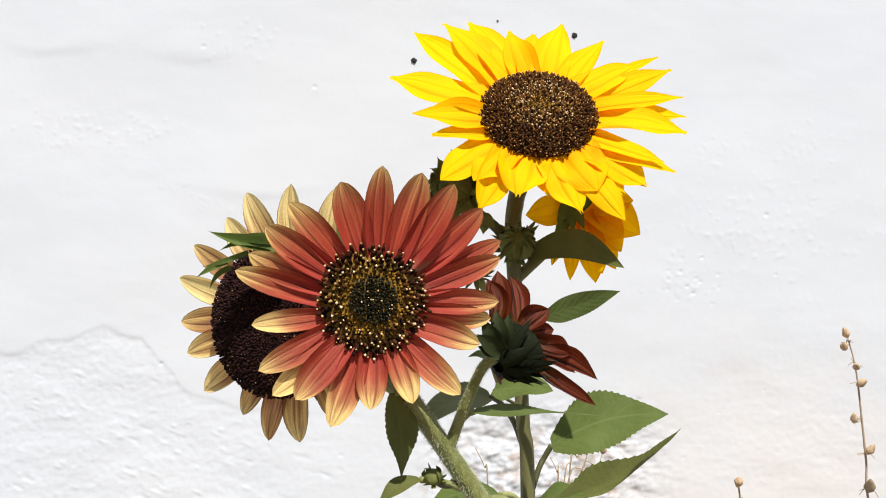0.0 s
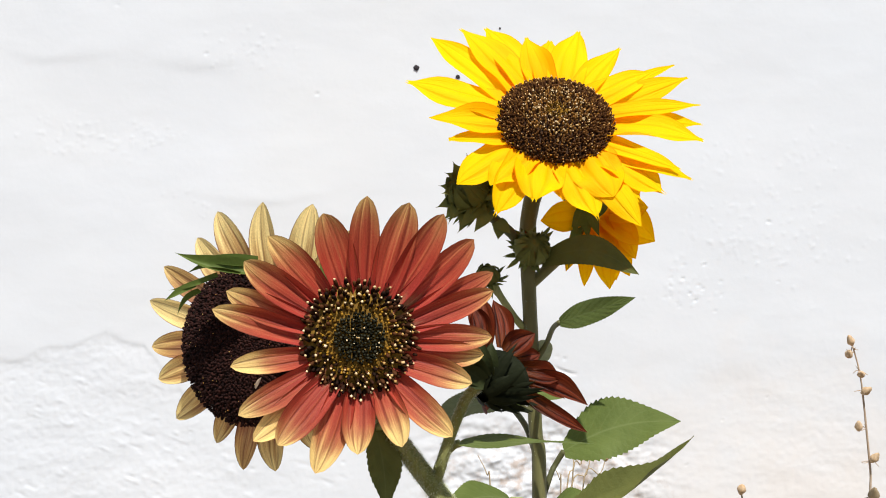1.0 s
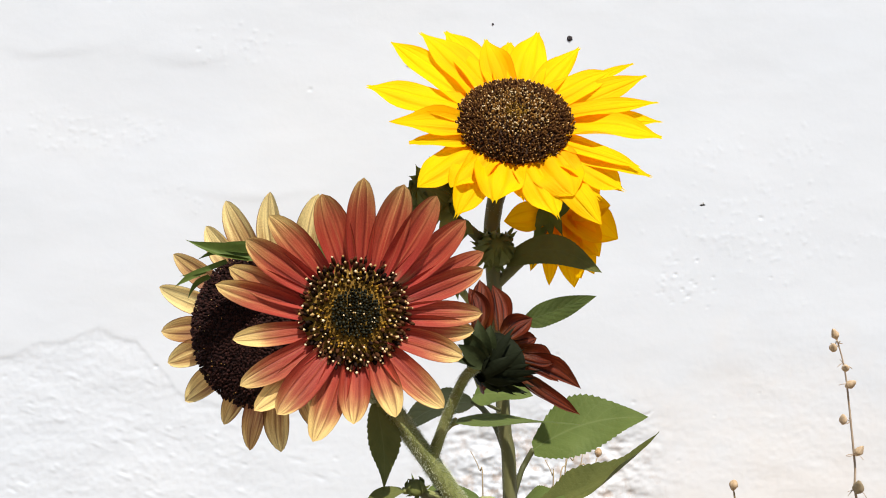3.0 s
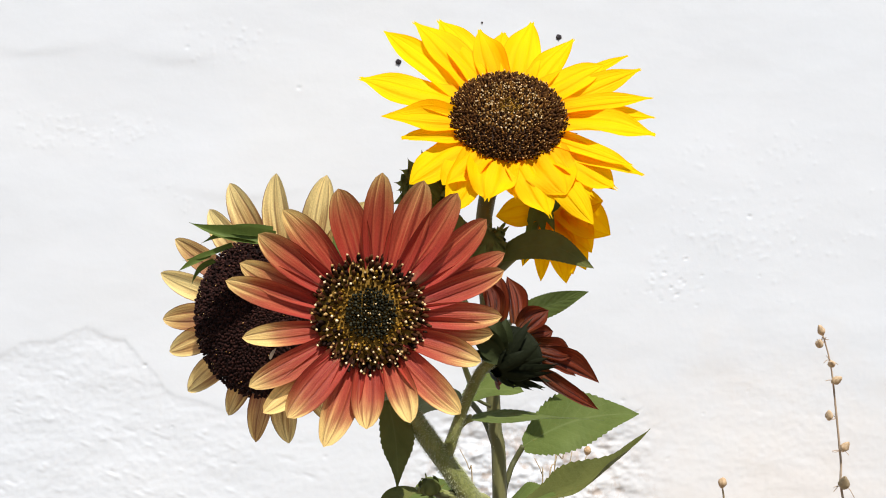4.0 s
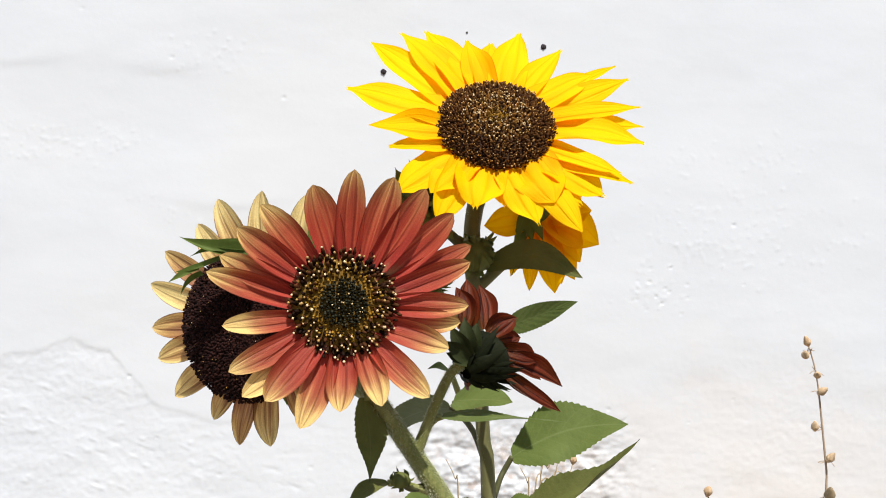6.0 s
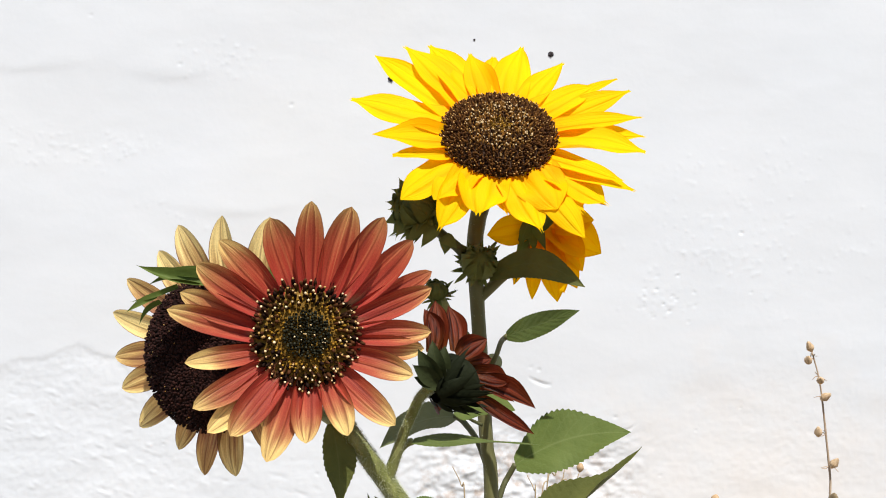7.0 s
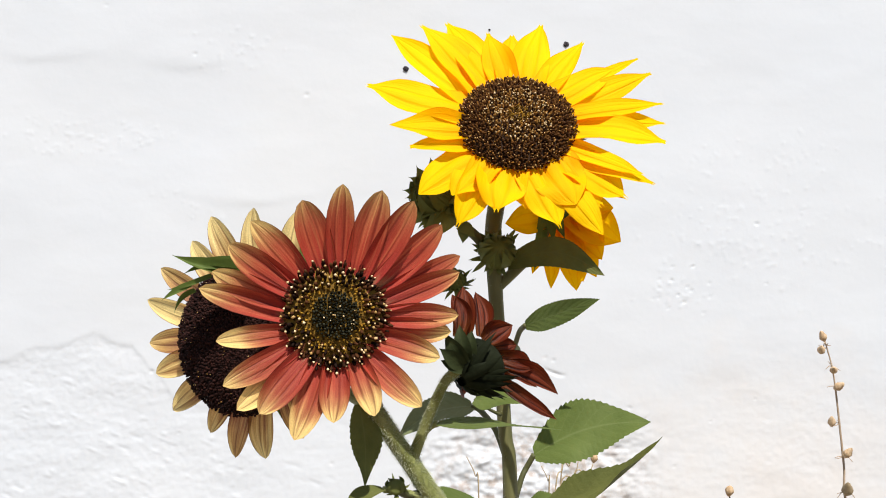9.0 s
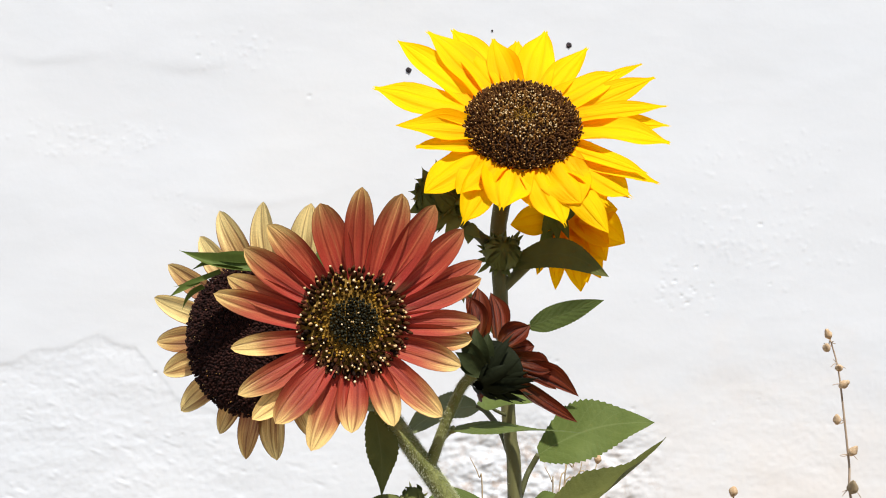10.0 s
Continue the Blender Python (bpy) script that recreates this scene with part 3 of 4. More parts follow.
    faces = [(j * nx + i, j * nx + i + 1, (j + 1) * nx + i + 1, (j + 1) * nx + i) for j in range(ny - 1) for i in range(nx - 1)]
    # back and edges, so that the wall is solid
    o = len(verts)
    corner = [0, nx - 1, ny * nx - 1, (ny - 1) * nx]
    verts += [(verts[c][0], WALL_Y + 0.4, verts[c][2]) for c in corner]
    loops = [list(range(nx)), [j * nx + nx - 1 for j in range(ny)], [(ny - 1) * nx + i for i in range(nx - 1, -1, -1)], [j * nx for j in range(ny - 1, -1, -1)]]
    for k, run in enumerate(loops):
        faces.append(tuple(run[::-1] + [o + k, o + (k + 1) % 4]))
    faces.append((o + 3, o + 2, o + 1, o))
    me = bpy.data.meshes.new("wall_north")
    me.from_pydata(verts, [], faces)
    me.polygons.foreach_set("use_smooth", [len(p.vertices) == 4 and p.index < len(faces) - 5 for p in me.polygons])
    me.materials.append(wall_material())
    tagged(new("wall_north", me), "whitewashed old plaster wall, brushed and uneven", "wall", kind="structure")
    return xs, zs, h


def build_ground():
    xs = [-400, -60, -12] + [k * 0.4 for k in range(-10, 11)] + [12, 60, 400]
    ys = [-400, -60, -12] + [k * 0.4 for k in range(-10, 4)] + [3, 12, 60, 400]
    verts = [(x, y, 0.03 * noise.noise((x * 1.3, y * 1.3, 0.5)) - 0.02) for y in ys for x in xs]
    n = len(xs)
    faces = [(j * n + i, j * n + i + 1, (j + 1) * n + i + 1, (j + 1) * n + i) for j in range(len(ys) - 1) for i in range(n - 1)]
    me = bpy.data.meshes.new("ground")
    me.from_pydata(verts, [], faces)
    me.polygons.foreach_set("use_smooth", [True] * len(faces))
    me.materials.append(ground_material())
    tagged(new("ground", me), "bare dry brown earth", "ground", kind="structure")


WALL_X, WALL_Z, RELIEF = build_wall()
build_ground()


# ---- the red sunflower plant, with three flowers ----
RED_C, RED_N = (-0.0435, 0.62, 1.2034), (0.20, -1.0, 0.10)
LEFT_D = (-0.1067, 0.68, 1.1963)                 # middle of its disc
LEFT_C, LEFT_N = (-0.1048, 0.68, 1.196), (-0.42, -0.90, 0.04)
FORK = (-0.0055, 0.66, 1.1213)
RED_BASE = (0.13, 0.74, 0.0)
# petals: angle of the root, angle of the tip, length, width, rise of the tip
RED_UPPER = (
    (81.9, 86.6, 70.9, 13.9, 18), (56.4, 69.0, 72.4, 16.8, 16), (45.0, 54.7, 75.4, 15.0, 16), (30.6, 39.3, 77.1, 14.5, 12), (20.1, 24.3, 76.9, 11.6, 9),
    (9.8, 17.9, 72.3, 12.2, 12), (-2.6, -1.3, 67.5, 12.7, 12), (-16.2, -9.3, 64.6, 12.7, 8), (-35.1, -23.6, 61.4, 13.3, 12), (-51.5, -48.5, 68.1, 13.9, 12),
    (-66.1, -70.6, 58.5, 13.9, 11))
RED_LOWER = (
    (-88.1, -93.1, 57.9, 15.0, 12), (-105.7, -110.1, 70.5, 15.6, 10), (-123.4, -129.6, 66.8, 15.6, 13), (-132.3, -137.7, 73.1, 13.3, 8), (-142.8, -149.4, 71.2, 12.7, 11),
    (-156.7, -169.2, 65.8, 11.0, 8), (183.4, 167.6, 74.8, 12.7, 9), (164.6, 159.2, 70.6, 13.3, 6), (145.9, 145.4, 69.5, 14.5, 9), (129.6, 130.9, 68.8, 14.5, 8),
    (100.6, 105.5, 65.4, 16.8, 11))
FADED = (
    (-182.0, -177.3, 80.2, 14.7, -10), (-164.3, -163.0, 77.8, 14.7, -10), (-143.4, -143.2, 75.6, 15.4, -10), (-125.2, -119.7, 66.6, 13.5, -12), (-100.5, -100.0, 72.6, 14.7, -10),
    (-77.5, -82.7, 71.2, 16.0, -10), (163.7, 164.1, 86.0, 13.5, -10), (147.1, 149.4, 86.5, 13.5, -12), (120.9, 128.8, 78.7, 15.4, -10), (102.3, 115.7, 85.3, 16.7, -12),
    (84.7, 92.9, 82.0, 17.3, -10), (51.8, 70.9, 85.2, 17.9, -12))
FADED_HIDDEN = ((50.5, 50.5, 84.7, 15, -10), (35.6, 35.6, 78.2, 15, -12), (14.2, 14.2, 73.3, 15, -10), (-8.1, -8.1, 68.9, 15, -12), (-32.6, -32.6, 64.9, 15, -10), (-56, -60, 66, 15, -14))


def build_red_plant():
    plant = thing("red_sunflower", RED_BASE, "branching sunflower plant with pink-red, yellow-tipped flowers and hairy stems", "sunflower")
    main = [(0.13, 0.74, -0.06), (0.10, 0.73, 0.35), (0.06, 0.70, 0.80), (0.0368, 0.672, 1.0616), (0.0154, 0.665, 1.0929), (-0.0043, 0.66, 1.121), (-0.0209, 0.652, 1.1444), (-0.0316, 0.654, 1.1592), (-0.0415, 0.658, 1.18), (-0.0452, 0.645, 1.2)]
    radii = [0.0085, 0.008, 0.0075, 0.0062, 0.0058, 0.0054, 0.0050, 0.0053, 0.007, 0.009]
    v, f, uv = tube(main, radii, 12, 8, 0.06)
    stem = part("stem", v, f, STEM, plant, "hairy green stem")
    hairs(main[3:9], radii[3:9], 6500, 0.0019, stem, 5)
    side = [(-0.0049, 0.66, 1.1222), (-0.0003, 0.657, 1.1359), (0.0048, 0.652, 1.1519), (0.0114, 0.645, 1.1689), (0.0155, 0.642, 1.1752), (0.019, 0.641, 1.1783), (0.0234, 0.646, 1.1795), (0.028, 0.656, 1.1796)]
    sr = [0.0038, 0.0032, 0.0030, 0.0028, 0.0028, 0.0028, 0.0029, 0.003]
    v, f, uv = tube(side, sr, 10, 7, 0.05)
    branch = part("branch", v, f, STEM, plant)
    hairs(side, sr, 1500, 0.0014, branch, 6)
    back = [(-0.0285, 0.652, 1.1534), (-0.0451, 0.675, 1.1594), (-0.0744, 0.715, 1.1673), (-0.1013, 0.718, 1.187), (-0.1069, 0.7, 1.1944)]
    v, f, uv = tube(back, [0.004, 0.0038, 0.0036, 0.0045, 0.007], 9, 7)
    part("branch", v, f, STEM, plant)

    # the large red flower
    v, f = dome(RED_C, RED_N, 0.0285, 0.006, 0.5)
    red = part("flower_head", v, f, DISC_OLIVE, plant, "open pink-red flower with yellow petal tips", at=RED_C)
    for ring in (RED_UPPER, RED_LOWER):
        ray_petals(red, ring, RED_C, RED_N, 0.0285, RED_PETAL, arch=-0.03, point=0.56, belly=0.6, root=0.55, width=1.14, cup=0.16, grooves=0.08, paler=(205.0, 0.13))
    (v, f), (tv, tf) = florets(RED_C, RED_N, 0.0285, 0.0075, 900, 0.0, 0.46, 0.0016, 0.0030, 0.0, 1, 0.08, 0.0012)
    part("inner_disc", v, f, FLORET_GREEN, red, "blackish green unopened florets", kind="stuff")
    part("pollen", tv, tf, POLLEN_PALE, red, kind="stuff")
    (v, f), (tv, tf) = florets(RED_C, RED_N, 0.0285, 0.0068, 300, 0.56, 0.81, 0.0021, 0.0048, 0.6, 2, 0.55, 0.0018)
    (gv, gf), _ = florets(RED_C, RED_N, 0.0285, 0.0064, 620, 0.43, 0.72, 0.0015, 0.0026, 0.7, 9, blunt=0.35)
    part("golden_ring", gv, gf, FLORET_YELLOW, red, "golden filaments", kind="stuff")
    part("middle_disc", v, f, FLORET_COLUMN, red, "dark florets over a golden ring", kind="stuff")
    part("pollen", tv, tf, POLLEN_PALE, red, "cream-gold pollen tips", kind="stuff")
    (v, f), (tv, tf) = florets(RED_C, RED_N, 0.0282, 0.006, 360, 0.80, 1.0, 0.0024, 0.0056, 0.7, 3, 0.42, 0.0018)
    part("outer_disc", v, f, FLORET_COLUMN, red, "dark brown florets", kind="stuff")
    part("pollen", tv, tf, POLLEN_PALE, red, kind="stuff")
    bract_ring(red, RED_C, RED_N, 0.03, 16, 0.030, 0.010, 0.95, -0.2, BRACT, 4)

    # the faded flower behind it
    v, f = dome(LEFT_D, LEFT_N, 0.0440, 0.014, 0.4)
    old = part("flower_head", v, f, DISC_DARK, plant, "faded flower with a large black-brown seed disc", at=LEFT_C)
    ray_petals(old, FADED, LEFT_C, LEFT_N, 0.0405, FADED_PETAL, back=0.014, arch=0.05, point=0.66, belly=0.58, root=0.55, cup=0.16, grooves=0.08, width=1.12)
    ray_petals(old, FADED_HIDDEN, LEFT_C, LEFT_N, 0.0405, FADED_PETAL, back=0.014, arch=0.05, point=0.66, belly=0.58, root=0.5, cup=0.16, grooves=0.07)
    (v, f), (tv, tf) = florets(LEFT_D, LEFT_N, 0.0448, 0.0142, 4600, 0.0, 1.0, 0.0016, 0.0018, 0.4, 7, 0.012, 0.0007)
    part("seed_disc", v, f, FLORET_DARK, old, "dark purple-brown withered florets", kind="stuff")
    part("floret_tips", tv, tf, POLLEN, old, "sparse pale flecks", kind="stuff")
    v, f, uv = blade((-0.101, 0.655, 1.1749), (-0.0972, 0.652, 1.1813), 0.0022, (-0.3, -0.9, 0.2), arch=0.2, rows=6, cols=4)
    part("scrap", v, f, STRAW, old, "pale fallen scrap", uvs=uv, at=(-0.101, 0.655, 1.1749))
    bract_ring(old, LEFT_C, LEFT_N, 0.040, 15, 0.026, 0.009, 0.8, -0.45, BRACT, 8)
    for k, (base, tip, wide) in enumerate((((-0.0984, 0.652, 1.2373), (-0.1448, 0.66, 1.2456), 0.0105), ((-0.1000, 0.656, 1.2420), (-0.1361, 0.658, 1.2440), 0.008), ((-0.1080, 0.652, 1.2385), (-0.1390, 0.655, 1.2385), 0.007),
                                           ((-0.1206, 0.652, 1.2354), (-0.1475, 0.66, 1.2262), 0.004), ((-0.1325, 0.652, 1.2304), (-0.1511, 0.658, 1.2216), 0.0055), ((-0.1300, 0.654, 1.2270), (-0.1450, 0.658, 1.2150), 0.004))):
        v, f, uv = blade(base, tip, wide, (-0.2, -0.8, 0.6), arch=0.10, cup=0.2, fold=(0.35, 0.2, 0.45)[k % 3], root=0.9, belly=0.3, point=1.35, droop=(-0.10, -0.02, 0.08)[k % 3], sway=(-0.07, -0.03, 0.06)[k % 3], rows=14, cols=7, seed=k)
        part("bract", v, f, BRACT, old, "curled green bract", uvs=uv, at=base)

    # the dark flower that looks away
    c, n = Vector((0.0315, 0.652, 1.1813)), Vector((0.62, 0.60, 0.50)).normalized()
    v, f = dome(c, n, 0.0165, 0.012, 0.8, 10, 24)
    away = part("flower_head", v, f, BRACT_DEEP_SHADE, plant, "dark maroon flower seen from behind, in shade", uvs=[(0.3, 0.3)] * len(v), at=c)
    for k, (base, tip, wide) in enumerate((
            ((0.0217, 0.654, 1.1954), (0.0205, 0.668, 1.2253), 0.0145),
            ((0.0326, 0.658, 1.1970), (0.0282, 0.672, 1.2224), 0.0125),
            ((0.0185, 0.652, 1.1965), (0.0144, 0.664, 1.2205), 0.012),
            ((0.0345, 0.656, 1.1934), (0.0504, 0.660, 1.2046), 0.014),
            ((0.0379, 0.658, 1.1901), (0.0535, 0.664, 1.1929), 0.011),
            ((0.0410, 0.655, 1.1848), (0.0645, 0.662, 1.1799), 0.014),
            ((0.0433, 0.656, 1.1809), (0.0792, 0.664, 1.1650), 0.0125),
            ((0.0423, 0.652, 1.1731), (0.0782, 0.658, 1.1511), 0.0095),
            ((0.0429, 0.660, 1.1703), (0.0734, 0.664, 1.1543), 0.008),
            ((0.0420, 0.668, 1.1772), (0.0678, 0.676, 1.1672), 0.009),
            ((0.0213, 0.652, 1.1688), (0.0235, 0.662, 1.1614), 0.006),
            ((0.0365, 0.664, 1.1944), (0.0464, 0.674, 1.2001), 0.011))):
        v, f, uv = blade(base, tip, wide, (0.2, -0.85, 0.5 if k > 2 else 0.1), arch=(0.14, 0.05, 0.2)[k % 3], cup=0.3, grooves=0.16, point=1.1, belly=0.45, root=0.6, seed=k, twist=0.35 * ((k % 3) - 1), sway=(-0.04, 0.05, 0.1)[k % 3], wave=0.06, rows=12, cols=9)
        part("petal", v, f, DARK_PETAL, away, uvs=uv, at=base)
    # calyx lobes on its sunny side, darker ones curling out below; shade is in their colour
    for k, (base, tip, wide) in enumerate((((0.0219, 0.637, 1.1811), (0.0079, 0.632, 1.1916), 0.0095), ((0.0225, 0.637, 1.1829), (0.0112, 0.634, 1.1997), 0.0105), ((0.0243, 0.638, 1.1839), (0.0184, 0.638, 1.2041), 0.0105), ((0.0219, 0.637, 1.1793), (0.0088, 0.634, 1.1844), 0.0075), ((0.0261, 0.64, 1.1837), (0.0262, 0.642, 1.2014), 0.0095))):
        v, f, uv = blade(base, tip, wide, (-0.3, -0.9, 0.3), arch=0.25, cup=0.2, root=0.7, belly=0.4, point=1.1, droop=0.15 * ((k % 3) - 1), twist=0.3 * ((k % 2) - 0.5), rows=9, cols=5, seed=k)
        part("bract", v, f, BRACT_SHADED, away, uvs=uv, at=base)
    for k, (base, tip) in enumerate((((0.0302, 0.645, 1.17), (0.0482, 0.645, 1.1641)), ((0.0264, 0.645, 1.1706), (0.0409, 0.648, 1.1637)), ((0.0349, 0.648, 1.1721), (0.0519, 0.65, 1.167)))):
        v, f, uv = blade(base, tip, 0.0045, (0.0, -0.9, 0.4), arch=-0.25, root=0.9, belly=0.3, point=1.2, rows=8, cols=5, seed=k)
        part("bract", v, f, BRACT_DEEP_SHADE, away, uvs=uv, at=base)
    r, u, _ = frame_of(n)
    rng = random.Random(12)
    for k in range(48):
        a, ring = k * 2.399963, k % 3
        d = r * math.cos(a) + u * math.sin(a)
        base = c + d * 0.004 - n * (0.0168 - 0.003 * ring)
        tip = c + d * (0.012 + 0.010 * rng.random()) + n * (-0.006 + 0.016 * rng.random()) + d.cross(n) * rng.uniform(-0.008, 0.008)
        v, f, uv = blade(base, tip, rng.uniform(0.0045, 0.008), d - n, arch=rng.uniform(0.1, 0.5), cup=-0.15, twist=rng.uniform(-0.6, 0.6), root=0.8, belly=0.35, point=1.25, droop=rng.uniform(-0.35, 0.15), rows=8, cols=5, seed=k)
        part("bract", v, f, BRACT_DEEP_SHADE, away, uvs=uv, at=base)

    # leaves and the small low bud
    leaf(plant, [(-0.0284, 0.65, 1.1568), (-0.0357, 0.648, 1.1561)], (-0.0292, 0.64, 1.1095), 0.019, (0.35, -0.9, 0.1), LEAF_DARK, "narrow dark leaf hanging under the flower", 0.002, arch=-0.04, wave=0.12, fold=0.18, point=1.35, belly=0.3, teeth=0.10, tooth_count=15, sway=-0.04, droop=0.06)
    leaf(plant, [(-0.0049, 0.662, 1.1212), (-0.0006, 0.66, 1.1354), (0.0049, 0.657, 1.1436), (0.0094, 0.655, 1.1463)], (0.0802, 0.64, 1.1478), 0.026, (0.0, -0.10, 1.0), LEAF, "long leaf seen edge on", 0.0022, arch=0.02, fold=0.03, wave=0.03, belly=0.22, point=1.1, twist=0.3)
    leaf(plant, [(0.0037, 0.664, 1.1008), (-0.0088, 0.656, 1.1059), (-0.0199, 0.65, 1.1079)], (-0.0428, 0.64, 1.0934), 0.013, (-0.2, -0.5, 0.8), LEAF_DARK, "curled dark leaf", 0.0018, arch=0.3)
    b = bud(plant, (-0.0127, 0.652, 1.1086), (-0.1, -0.6, 0.8), 0.0055, BRACT_DARK, 14, 0.006, 3, "small green bud")
    v, f, uv = tube([(0.0025, 0.664, 1.1039), (-0.0058, 0.658, 1.1037), (-0.0115, 0.653, 1.1084)], [0.0025, 0.0023, 0.0035], 8)
    part("bud_stalk", v, f, STEM_DARK, b, at=(0.0025, 0.664, 1.1039))
    return plant, red, old


RED_PLANT, RED_HEAD, OLD_HEAD = build_red_plant()

# ---- the yellow sunflower plant ----
YEL_C, YEL_N = (0.0732, 0.8, 1.3343), (0.04, -0.80, 0.60)
YEL_BASE = (0.06, 0.86, 0.0)
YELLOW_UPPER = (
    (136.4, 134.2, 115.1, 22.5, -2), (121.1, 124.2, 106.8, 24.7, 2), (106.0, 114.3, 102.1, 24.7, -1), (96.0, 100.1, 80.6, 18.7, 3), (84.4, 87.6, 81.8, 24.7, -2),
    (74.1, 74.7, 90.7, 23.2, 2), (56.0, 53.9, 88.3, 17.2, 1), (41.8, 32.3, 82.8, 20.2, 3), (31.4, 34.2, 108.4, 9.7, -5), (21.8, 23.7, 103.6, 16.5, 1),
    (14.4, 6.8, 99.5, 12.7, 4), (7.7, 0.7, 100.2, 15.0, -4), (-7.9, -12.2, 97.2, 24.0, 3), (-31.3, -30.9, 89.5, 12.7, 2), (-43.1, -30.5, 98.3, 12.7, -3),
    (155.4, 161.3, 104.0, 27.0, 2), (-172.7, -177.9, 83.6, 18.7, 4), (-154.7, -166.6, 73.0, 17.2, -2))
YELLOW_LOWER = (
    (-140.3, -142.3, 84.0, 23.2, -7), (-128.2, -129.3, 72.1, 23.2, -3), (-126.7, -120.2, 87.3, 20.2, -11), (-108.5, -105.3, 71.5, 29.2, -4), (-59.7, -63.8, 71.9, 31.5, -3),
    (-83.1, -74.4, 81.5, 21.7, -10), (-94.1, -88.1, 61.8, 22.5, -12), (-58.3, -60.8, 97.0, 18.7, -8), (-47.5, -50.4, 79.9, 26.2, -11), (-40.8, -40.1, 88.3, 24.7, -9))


def build_yellow_plant():
    plant = thing("yellow_sunflower", YEL_BASE, "tall sunflower plant with bright yellow flowers, buds and toothed leaves", "sunflower")
    main = [(0.06, 0.86, -0.06), (0.062, 0.855, 0.45), (0.064, 0.85, 0.85), (0.0671, 0.845, 1.0778), (0.0643, 0.845, 1.1249), (0.0616, 0.845, 1.1798), (0.0592, 0.845, 1.2269), (0.0581, 0.845, 1.2582), (0.0612, 0.845, 1.2818), (0.0686, 0.83, 1.3082), (0.0731, 0.812, 1.3258)]
    radii = [0.0085, 0.0075, 0.006, 0.0051, 0.0048, 0.0050, 0.0052, 0.0056, 0.0060, 0.007, 0.012]
    v, f, uv = tube(main, radii, 12, 8, 0.05)
    stem = part("stem", v, f, STEM_OLIVE, plant, "smooth olive-green stem")
    hairs(main[3:10], radii[3:10], 500, 0.0010, stem, 15)

    disc = Vector(YEL_C) - Vector(YEL_N).normalized() * 0.004
    v, f = dome(disc, YEL_N, 0.0375, 0.0125, 0.55)
    head = part("flower_head", v, f, DISC_BROWN, plant, "open bright yellow flower with a brown disc", at=YEL_C)
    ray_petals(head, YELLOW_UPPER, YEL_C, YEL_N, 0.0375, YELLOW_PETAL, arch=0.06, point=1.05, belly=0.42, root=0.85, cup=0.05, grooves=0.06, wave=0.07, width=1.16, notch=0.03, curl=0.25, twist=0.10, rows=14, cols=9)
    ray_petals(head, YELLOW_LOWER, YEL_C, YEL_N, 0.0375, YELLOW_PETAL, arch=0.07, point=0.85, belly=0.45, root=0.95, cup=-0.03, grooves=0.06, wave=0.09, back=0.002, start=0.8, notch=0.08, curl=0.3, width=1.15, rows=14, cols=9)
    (v, f), (tv, tf) = florets(disc, YEL_N, 0.037, 0.0145, 2300, 0.0, 0.20, 0.0013, 0.0020, 0.1, 24, 0.3, 0.0009, hollow=0.14)
    part("disc_centre", v, f, FLORET_YELLOW, head, "golden unopened florets", kind="stuff")
    part("pollen", tv, tf, POLLEN, head, kind="stuff")
    (v, f), (tv, tf) = florets(disc, YEL_N, 0.037, 0.0142, 1900, 0.19, 0.60, 0.0014, 0.0026, 0.2, 21, 0.36, 0.0014, hollow=0.14)
    part("inner_disc", v, f, FLORET_GOLD, head, "brown florets", kind="stuff")
    part("pollen", tv, tf, POLLEN_PALE, head, "cream pollen tips", kind="stuff")
    (v, f), (tv, tf) = florets(disc, YEL_N, 0.0385, 0.0130, 2600, 0.56, 1.0, 0.0014, 0.0030, 0.5, 22, 0.16, 0.0011)
    part("outer_disc", v, f, FLORET_BROWN, head, kind="stuff")
    part("pollen", tv, tf, POLLEN, head, kind="stuff")
    bract_ring(head, YEL_C, YEL_N, 0.034, 20, 0.026, 0.010, 0.8, -0.35, BRACT, 23)

    # the second yellow flower, which hangs behind and looks away
    c, n = Vector((0.0986, 0.843, 1.2848)), Vector((0.25, 0.85, -0.42)).normalized()
    v, f = dome(c, n, 0.017, 0.010, 0.6, 9, 24)
    rear = part("flower_head", v, f, BRACT, plant, "drooping yellow flower seen from behind", uvs=[(0.3, 0.3)] * len(v), at=c)
    for k, (base, tip, wide) in enumerate((
            ((0.1112, 0.846, 1.2779), (0.1451, 0.836, 1.2553), 0.029),
            ((0.1141, 0.840, 1.2774), (0.1395, 0.830, 1.2785), 0.022),
            ((0.1091, 0.846, 1.2721), (0.1320, 0.836, 1.2434), 0.026),
            ((0.1103, 0.850, 1.2682), (0.1288, 0.842, 1.2313), 0.019),
            ((0.1078, 0.852, 1.2702), (0.1202, 0.846, 1.2282), 0.019),
            ((0.1051, 0.845, 1.2713), (0.1142, 0.836, 1.2224), 0.022),
            ((0.0992, 0.846, 1.2683), (0.0969, 0.838, 1.2241), 0.013),
            ((0.0955, 0.848, 1.2684), (0.0846, 0.842, 1.2344), 0.011),
            ((0.0944, 0.836, 1.2740), (0.0659, 0.828, 1.2692), 0.021))):
        v, f, uv = blade(base, tip, wide, (0.1, -0.95, 0.06), arch=0.10, cup=0.14, grooves=0.08, point=0.95, belly=0.5, root=0.75, seed=k + 40, wave=0.05, twist=0.2 * ((k % 3) - 1), rows=14, cols=9)
        part("petal", v, f, YELLOW_PETAL, rear, uvs=uv, at=base)
